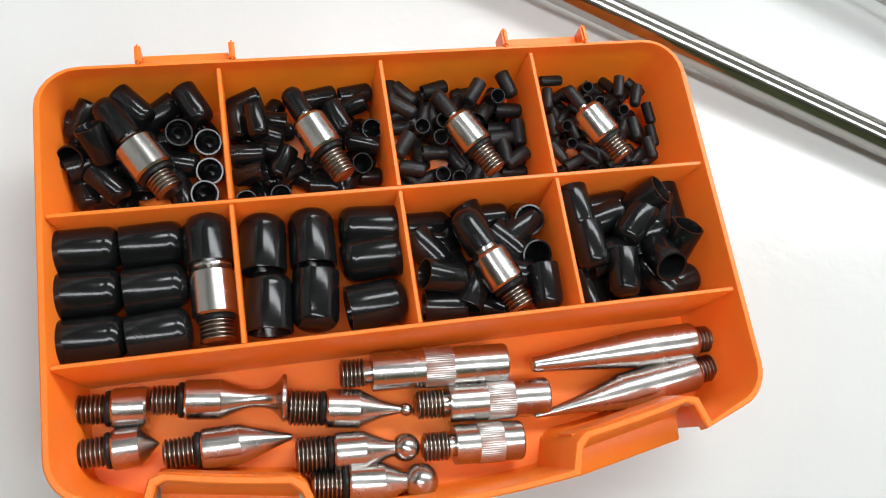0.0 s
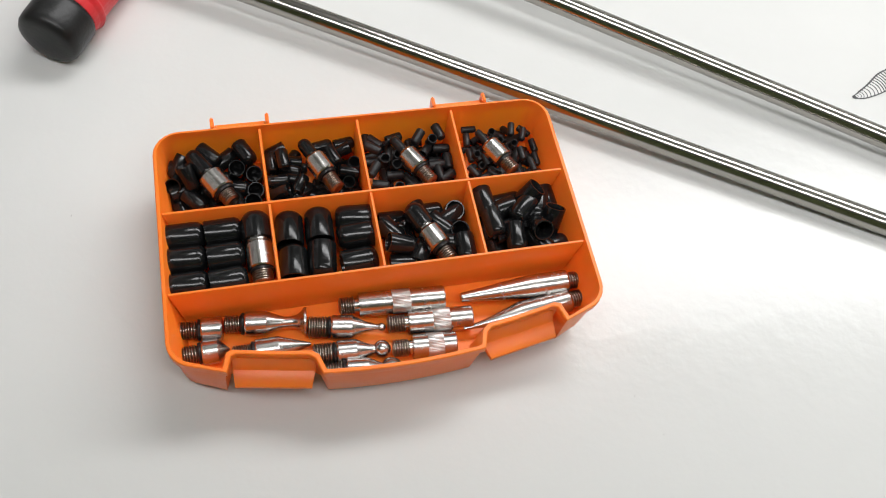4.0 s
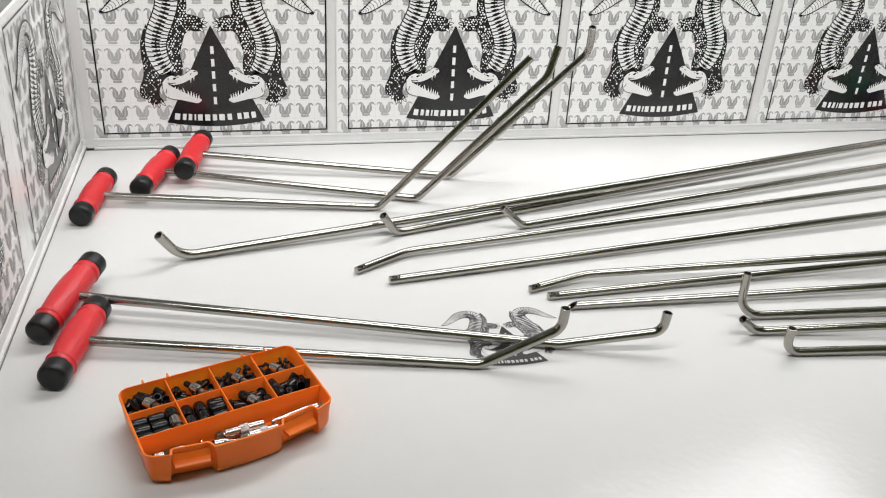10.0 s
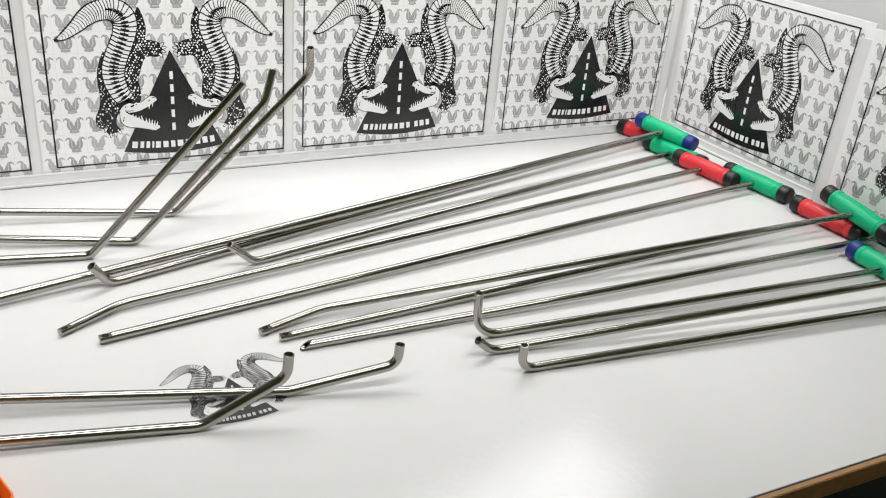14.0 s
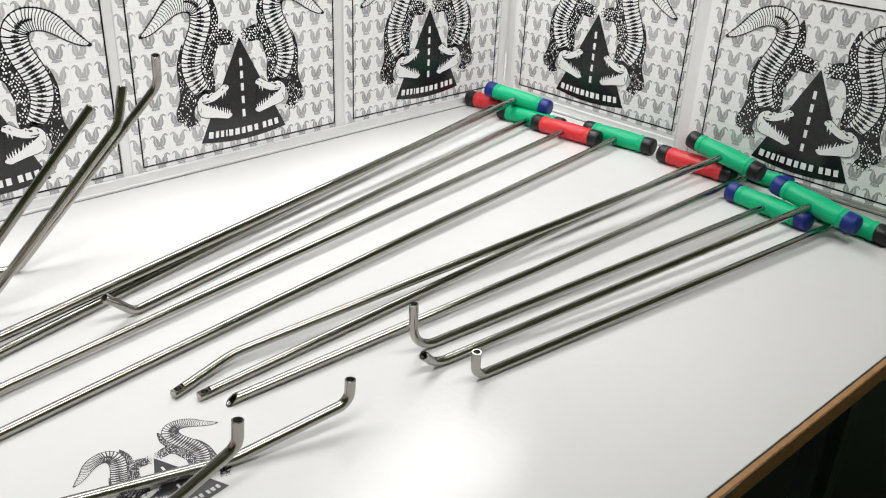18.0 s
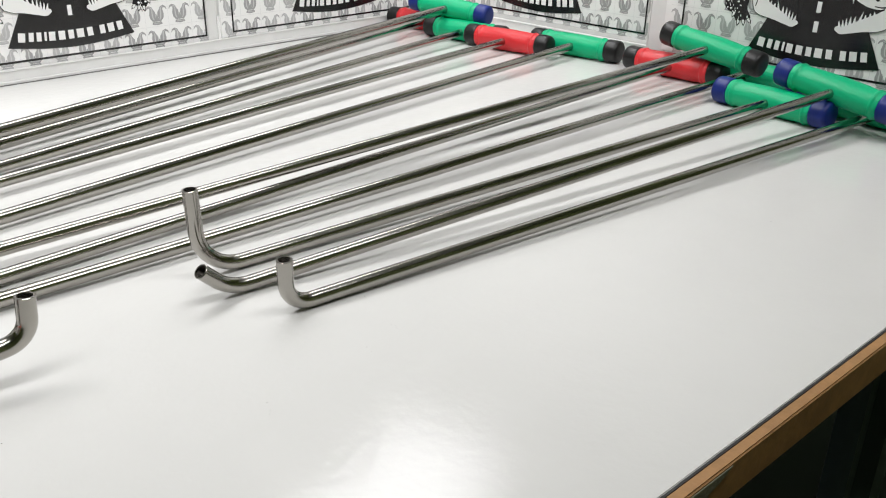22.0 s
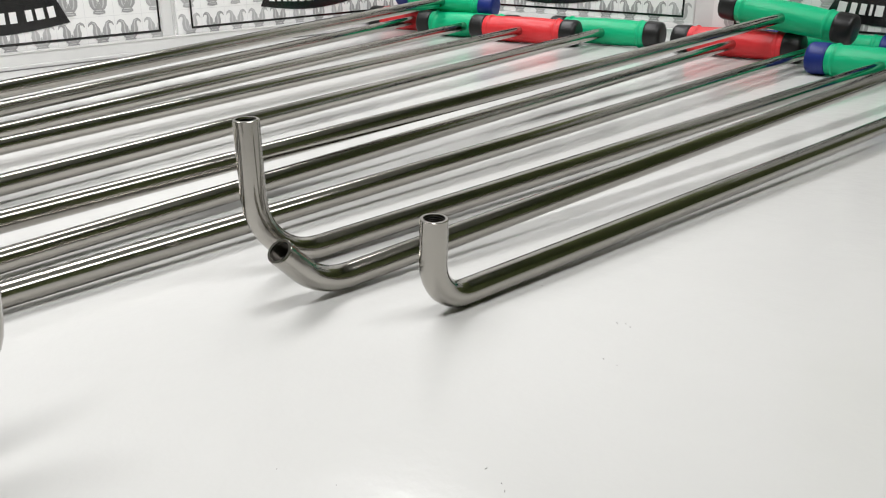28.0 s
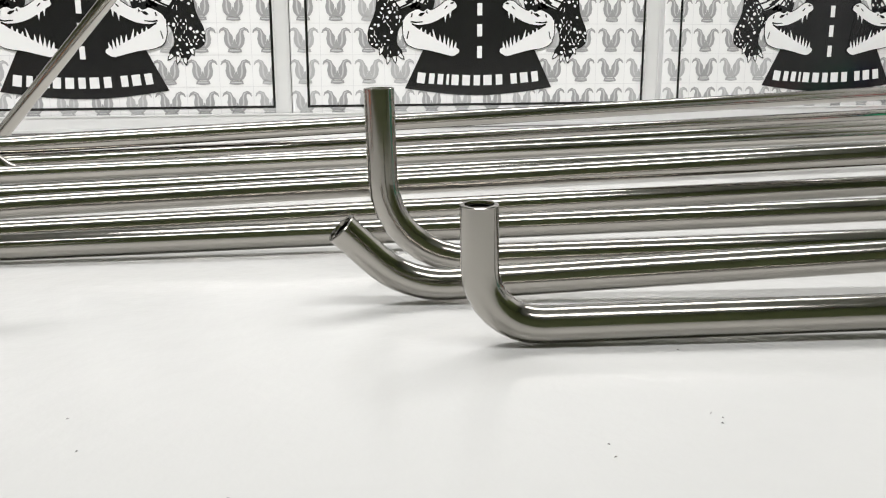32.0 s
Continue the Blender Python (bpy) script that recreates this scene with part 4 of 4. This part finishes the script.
put_caps("B", ((-39.9, 37.4, -167, 18, 14), (-42.2, 30.5, -88, 0, 14), (-36.8, 27.9, -86, 0, 20), (-17.2, 37.5, 11, 0, 14), (-6.3, 37.8, 8, 0, 14), (-30.6, 29.5, 5, 0, 8), (-40, 20.7, 0, 0, 14), (-30.6, 16.9, -119, 0, 14), (-40.4, 14.3, 178, 25, 14), (-8.5, 34, -169, 20, 14), (-13.2, 27.3, -70, 0, 20), (-6.4, 21.7, 164, 0, 14)))
put_caps("B", ((-23.5, 13.2, -34, 0, 8), (-32, 35.7, 54, 0, 8), (-19.3, 12.4, -61, 0, 8), (-5.8, 13, -5, 0, 8), (-39.4, 30.2, -95, 0, 8), (-16.3, 35.8, 49, 0, 8), (-3.8, 26.3, 0, 78, 13), (-7.8, 15.1, 0, 78, 13), (-42, 6.7, 0, 78, 13), (-32.4, 7.1, 0, 78, 13)))
fill_caps("B", 26)
put_caps("C", ((4.3, 36.9, -91, 0, 14), (8.9, 36.8, -47, 0, 14), (6.6, 29.3, -36, 0, 20), (18.6, 38.1, 15, 0, 14), (12.5, 37.8, 19, 0, 8), (29.1, 33.1, -126, 0, 20), (40.1, 34.9, -74, 0, 20), (41, 29.3, -7, 0, 14), (42.8, 21.2, -93, 0, 14), (4.9, 25.8, 3, 0, 14), (4.8, 17.1, -124, 0, 20), (15.7, 16.9, -1, 0, 14)))
put_caps("C", ((7.8, 12.1, -14, 0, 14), (37.2, 20.1, 3, 0, 14), (37.5, 15, -83, 0, 14), (40.6, 12.9, -151, 0, 14), (41, 10.8, -5, 0, 8), (28.8, 38.4, -175, 0, 8), (34.1, 30.1, 47, 0, 14), (17.6, 31.8, -78, 0, 8), (38.9, 25.8, -4, 0, 8), (10.6, 30.3, -54, 0, 8), (25.4, 14.2, 118, 0, 8), (26.2, 36.6, 57, 0, 8)))
put_caps("C", ((40.6, 12.9, -149, 0, 8), (13.6, 26.2, 41, 0, 8), (11.7, 24, 0, 78, 17), (18, 25.4, 0, 78, 17), (16, 20.1, 0, 78, 17), (16.3, 9.8, 0, 78, 13), (36, 32.3, 0, 78, 17), (20.7, 8.5, 0, 78, 13)))
fill_caps("C", 46)
put_caps("D", ((57.2, 38.7, -1, 0, 14), (54.7, 32.2, -98, 0, 14), (73.6, 37.8, -33, 0, 8), (76, 35.8, 109, 30, 14), (76.7, 31.9, -105, 0, 20), (81.8, 28.5, -110, 0, 20), (85.1, 34.2, -49, 0, 14), (87.9, 24.9, -87, 0, 14), (87.2, 16.9, -88, 0, 14), (78.7, 17.2, -89, 0, 20), (54.6, 22.8, -88, 0, 14), (54.6, 13.6, -61, 0, 14)))
put_caps("D", ((64.4, 10.9, -45, 0, 14), (59, 9.9, 24, 0, 14), (82.3, 10.2, -82, 0, 20), (79.4, 13.7, -75, 0, 8), (77.2, 19.2, -111, 0, 14), (61, 28.7, 51, 0, 8), (76.5, 27.6, -71, 0, 8), (63.3, 23.5, 100, 0, 8), (87, 11.4, -150, 0, 8), (61.5, 36.3, 29, 0, 8), (72.1, 37.1, -158, 0, 8), (83, 12.4, -136, 0, 8)))
put_caps("D", ((68.4, 35.8, 0, 78, 13), (71.5, 30.6, 0, 78, 13), (76.5, 25.3, 0, 78, 17), (56.4, 20.9, 0, 78, 17), (67.1, 30.9, 0, 78, 13), (59.1, 16.8, 0, 78, 13), (63.2, 7.1, 0, 78, 13), (78.9, 7.5, 0, 78, 13), (63.4, 33.1, 0, 78, 13)))
fill_caps("D", 60)
put_caps("E", ((-84, -6.4, 1, 0, 19), (-67.4, -6.7, 3, 0, 19.5), (-84, -18.4, 0, 0, 19), (-67.3, -18.8, 3, 0, 19.2), (-83.8, -30.9, 1, 0, 19), (-67.2, -31.2, 5, 0, 19)))
put_caps("F", ((-38.6, -8.7, 85, 0, 18), (-25, -8.4, 88, 0, 18), (-38.6, -25.8, 85, 0, 18), (-25.9, -26.6, -96, 0, 18), (-9, -6.9, 176, 0, 18), (-9.5, -15.6, -176, 0, 18), (-9.2, -29.3, 6, 0, 18)))
put_caps("G", ((10.7, -4.8, 0, 0, 8), (27.7, -6.1, 3, 0, 14), (10.8, -24, -9, 18, 20), (11.2, -31.3, -5, 0, 14), (39.8, -30.2, -92, 0, 20), (8.5, -11, -34, 0, 8), (24.8, -31.5, -27, 0, 8), (17.4, -20.8, -69, 0, 8), (32.6, -9.8, 62, 0, 8), (39.4, -6.5, 0, 78, 13), (39, -17.6, 0, 78, 13)))
fill_caps("G", 13)
put_caps("H", ((54, -7.6, -84, 0, 20), (55.9, -19.3, -86, 0, 20), (66.6, -5.8, 7, 0, 14), (75.5, -7, -160, 48, 20), (86.1, -7.4, -87, 0, 14), (71.2, -13.9, -135, 0, 20), (83.8, -21.5, -117, 50, 20), (75.9, -25.1, 92, 42, 23), (64.4, -28.7, -97, 0, 20), (83.3, -31.9, 14, 0, 14), (65.5, -14, -122, 0, 8), (77.4, -30.5, -60, 0, 8)))
put_caps("H", ((83.3, -12.2, 126, 0, 8), (57.8, -30.6, -83, 0, 8)))
fill_caps("H", 14)


def thread_profile(r, z0, z1, pitch=0.00115):
    prof, z = [], z0
    while z < z1 - pitch * 0.5:
        prof += [(r * 0.80, z), (r, z + pitch * 0.35), (r, z + pitch * 0.55)]
        z += pitch
    return prof


def tip(name, label, u, v, z, yaw, parts_list, pitch_down=0.0):
    """A turned steel piece, built along its own axis from its threaded end, in millimetres."""
    ob = tagged(empty(name, IN_M @ pose(u / 1000, v / 1000, z / 1000, 0, pitch_down, yaw) @ pose(0, 0, 0, 0, 90, 0)), label, name.replace("_", " "), group="steel tips in the box" if name == "rod_tip" else "capped adapters in the box")
    for nm, mm, prof, lab in parts_list:
        part(nm, mesh_of(nm, lathe([(a / 1000, b / 1000) for a, b in prof], 36), mm, crease=38 if nm in ("cap", "o_ring") else 13.5), None, ob, lab)
    return ob


def stud(r, ln):
    return ("thread", THREAD, [(0, 0), (r * 0.7, 0)] + [(a * 1000, b * 1000) for a, b in thread_profile(r / 1000, 0.0003, (ln - 0.2) / 1000)] + [(r * 0.75, ln), (0, ln)], "brownish steel thread")


def o_ring(r, z):
    return ("o_ring", BLACK, [(r * 0.7, z - 0.9), (r * 0.94, z - 0.7), (r, z), (r * 0.94, z + 0.7), (r * 0.7, z + 0.9)], "black rubber ring")


def knurl(r, z0, z1):
    bmk = bmesh.new()
    n = 110
    rows = []
    for z, k in ((z0, 0.97), (z0 + 0.3, 1.0), (z1 - 0.3, 1.0), (z1, 0.97)):
        rows.append([bmk.verts.new((r * k * (1.03 if i % 2 else 1.005) * math.cos(2 * math.pi * i / n) / 1000, r * k * (1.03 if i % 2 else 1.005) * math.sin(2 * math.pi * i / n) / 1000, z / 1000)) for i in range(n)])
    for a, b in zip(rows, rows[1:]):
        for i in range(n):
            bmk.faces.new((a[i], a[(i + 1) % n], b[(i + 1) % n], b[i]))
    return bmk


def ball(zc, r, neck):
    """The outline of a ball end on a neck."""
    a0 = math.degrees(math.asin(neck / r))
    n = int((180 - a0) / 11)
    return [(r * math.sin(radians(a0 + (180 - a0) * k / n)) if k < n else 0, zc - r * math.cos(radians(a0 + (180 - a0) * k / n))) for k in range(n + 1)]


def sweep(r0, z0, r1, z1, power=2.0, n=9):
    """A hollow flare from one radius to another."""
    return [(r0 + (r1 - r0) * (k / n) ** power, z0 + (z1 - z0) * k / n) for k in range(n + 1)]


R = 5.4
def steel_tip(label, u, v, z, yaw, bits, band_at=None):
    ob = tip("rod_tip", label, u, v, z, yaw, bits)
    if band_at:
        part("knurl", knurl(*band_at), KNURL, ob, "ridged knurled band")


steel_tip("steel cylinder tip with threaded stud", -91.0, -46.6, 7.6, -4.4, [stud(4.0, 8), o_ring(4.9, 8.3), ("head", TIPSTEEL, [(0, 9.2), (R - 0.4, 9.2), (R, 9.8), (R, 17.6), (R - 0.4, 18.2), (0, 18.2)], "")])
steel_tip("steel tip with a waist and flared disc end", -72.0, -46.6, 8.2, -6.3, [stud(4.0, 7.5), o_ring(4.9, 8), ("head", TIPSTEEL, [(0, 9), (R - 0.4, 9), (R, 9.6), (R, 18.4)] + sweep(2.5, 26.5, R - 0.2, 18.6, 1.25)[::-1] + sweep(2.5, 27.2, 6.2, 34.6, 3.2, 14) + [(6.5, 34.9), (6.5, 35.6), (6.3, 35.9), (0, 35.9)], "")])
steel_tip("steel tip with a small ball end", -36.2, -53.2, 7.6, -8.7, [stud(R - 0.4, 9), o_ring(4.9, 9.4), ("head", TIPSTEEL, [(0, 10.4), (R - 0.4, 10.4), (R, 11), (R, 19.6), (2.6, 25.6), (1.35, 30.2), (1.15, 31.0)] + ball(32.8, 1.9, 1.15), "")])
steel_tip("long knurled steel extension", -21.3, -46.2, 9.6, -3.0, [stud(4.0, 7), ("neck", TIPSTEEL, [(3.1, 7), (3.1, 9)], ""), ("head", TIPSTEEL, [(0, 9), (R, 9), (R + 0.1, 9.5), (R + 0.1, 47.6), (R - 0.2, 48.2), (3.6, 48.2), (3.4, 44), (0, 44)], "")], (R + 0.1, 23.8, 32.4))
steel_tip("knurled steel extension with bored end", -1.0, -57.4, 7.8, -3.5, [stud(4.0, 8), ("neck", TIPSTEEL, [(3.1, 8), (3.1, 9.4)], ""), ("head", TIPSTEEL, [(0, 9.4), (R, 9.4), (R + 0.1, 9.8), (R + 0.1, 38.4), (R - 0.2, 38.9), (3.6, 38.9), (3.4, 35), (0, 35)], "")], (R + 0.1, 20.4, 28.6))
steel_tip("steel tip with a short pointed cone", -91.5, -58.3, 7.6, 0.7, [stud(4.0, 8), o_ring(4.9, 8.3), ("head", TIPSTEEL, [(0, 9.2), (R - 0.4, 9.2), (R, 9.8), (R, 16.0), (0.35, 20.8), (0, 21)], "")])
steel_tip("steel tip with a long tapered point", -69.7, -61.2, 7.6, 0.0, [stud(4.0, 8.4), o_ring(4.9, 8.9), ("head", TIPSTEEL, [(0, 9.8), (R - 0.4, 9.8), (R, 10.4), (R, 20), (0.9, 33.2), (0.6, 33.8), (0, 33.9)], "")])
steel_tip("steel tip with a medium ball end", -35.6, -66.6, 7.6, -3.5, [stud(R - 0.4, 9), o_ring(4.9, 9.4), ("head", TIPSTEEL, [(0, 10.4), (R - 0.4, 10.4), (R, 11), (R, 19.0), (2.9, 24.4), (2.3, 26.2), (2.2, 27.0)] + ball(30.3, 3.95, 2.2), "")])
steel_tip("short knurled steel adapter", -0.7, -69.2, 7.6, -3.7, [stud(4.0, 7.4), ("neck", TIPSTEEL, [(3.1, 7.4), (3.1, 9)], ""), ("head", TIPSTEEL, [(0, 9), (R, 9), (R + 0.1, 9.4), (R + 0.1, 28.2), (R - 0.2, 28.7), (3.6, 28.7), (3.4, 25), (0, 25)], "")], (R + 0.1, 15.6, 23.0))
steel_tip("steel tip with a large ball end", -32.2, -75.0, 7.6, -6.0, [stud(4.0, 8.6), o_ring(4.9, 9), ("head", TIPSTEEL, [(0, 10), (R - 0.4, 10), (R, 10.6), (R, 19.6), (3.3, 23.8), (2.8, 25.2), (2.7, 25.8)] + ball(29.8, 4.95, 2.7), "")])
steel_tip("long tapered steel tip with blunt end", 92.0, -49.6, 10.6, -178.9, [stud(4.0, 6.4), ("head", TIPSTEEL, [(0, 6.2), (R - 0.4, 6.2), (R + 0.1, 7), (R + 0.1, 25), (2.2, 57.2), (1.9, 57.8), (0, 57.8)], "")])
steel_tip("long steel tip with needle point", 91.3, -58.0, 8.6, -172.9, [stud(4.0, 6.4), ("head", TIPSTEEL, [(0, 6.2), (R - 0.4, 6.2), (R + 0.1, 7), (R + 0.1, 31), (2.4, 45), (0.5, 58.6), (0, 59)], "")])

for key, (u0, v0, u1, v1), (rc, lc, rb, lb) in (
        ("A", (-61.6, 7.4, -79.0, 36.2), (4.3, 14, 6.0, 11.0)), ("B", (-13.6, 8.0, -27.1, 36.8), (3.2, 9.5, 5.4, 11.0)),
        ("C", (31.3, 6.2, 16.4, 33.2), (2.4, 9, 5.2, 11.0)), ("D", (72.2, 7.2, 58.6, 32.4), (1.9, 8, 5.1, 11.0)),
        ("E", (-52.6, -36.0, -53.2, 0.0), (7.0, 15.5, 6.0, 13.0)), ("G", (31.4, -36.0, 17.8, -5.6), (4.8, 13, 5.5, 11.0))):
    ln = math.hypot(u1 - u0, v1 - v0)
    yaw = math.degrees(math.atan2(v1 - v0, u1 - u0))
    st = max(6.0, ln - lc - lb - 2.5)
    b0 = st + 1.2
    b1 = b0 + lb
    bits = [stud(4.6 if key == "E" else rb * 0.68, st), o_ring(rb * 0.86, st + 0.5),
            ("body", TIPSTEEL, [(0, b0), (rb * 0.9, b0), (rb, b0 + 0.6), (rb, b1 - 1.2), (rb * 0.82, b1), (rc * 0.8, b1 + 0.2), (rc * 0.8, b1 + 2.6), (0, b1 + 2.6)], ""),
            ("cap", VINYL if key not in "CD" else VINYL_MATT, [(0, b1 + 1.3), (rc, b1 + 1.3), (rc, ln - rc * 0.9), (rc * 0.93, ln - rc * 0.5), (rc * 0.72, ln - rc * 0.18), (rc * 0.4, ln - 0.1), (0, ln)], "glossy black vinyl cap")]
    tip("capped_adapter", "threaded steel adapter with a black cap on its nose", u0, v0, 21.5, yaw, bits)


# ---- lint on the tabletop ----
rnd = random.Random(5)
LINT = mat("dark_lint", (0.42, 0.41, 0.40), 0.8)
lint = bmesh.new()
SPOTS = ((1.8147, -0.8078), (1.7847, -0.8197), (1.7064, -0.8234), (1.7015, -0.8337), (1.8147, -0.8021), (1.7855, -0.8137), (1.8262, -0.7592), (1.6736, -0.7972), (1.6677, -0.779), (1.8162, -0.805), (1.7037, -0.831), (1.2438, -0.8331), (1.2577, -0.8494), (1.1991, -0.8898))
SPOTS += tuple((rnd.uniform(0.95, 2.3), rnd.uniform(-0.98, -0.1)) for _ in range(10))
for x, y in SPOTS:
    a, ln, w = rnd.uniform(0, 3.1), rnd.uniform(0.0003, 0.0007), rnd.uniform(0.00012, 0.00022)
    c, sn = math.cos(a), math.sin(a)
    low = [lint.verts.new((x + u * ln * c - v * w * sn, y + u * ln * sn + v * w * c, 0.0001)) for u, v in ((-1, -0.6), (0.1, -1), (1, -0.3), (0.8, 0.7), (-0.2, 1), (-0.9, 0.5))]
    peak = lint.verts.new((x, y, 0.0004))
    for k in range(6):
        lint.faces.new((low[k], low[(k + 1) % 6], peak))
specks = tagged(part("dust_specks", lint, LINT), "tiny dark lint specks on the white tabletop", "dust", kind="stuff")
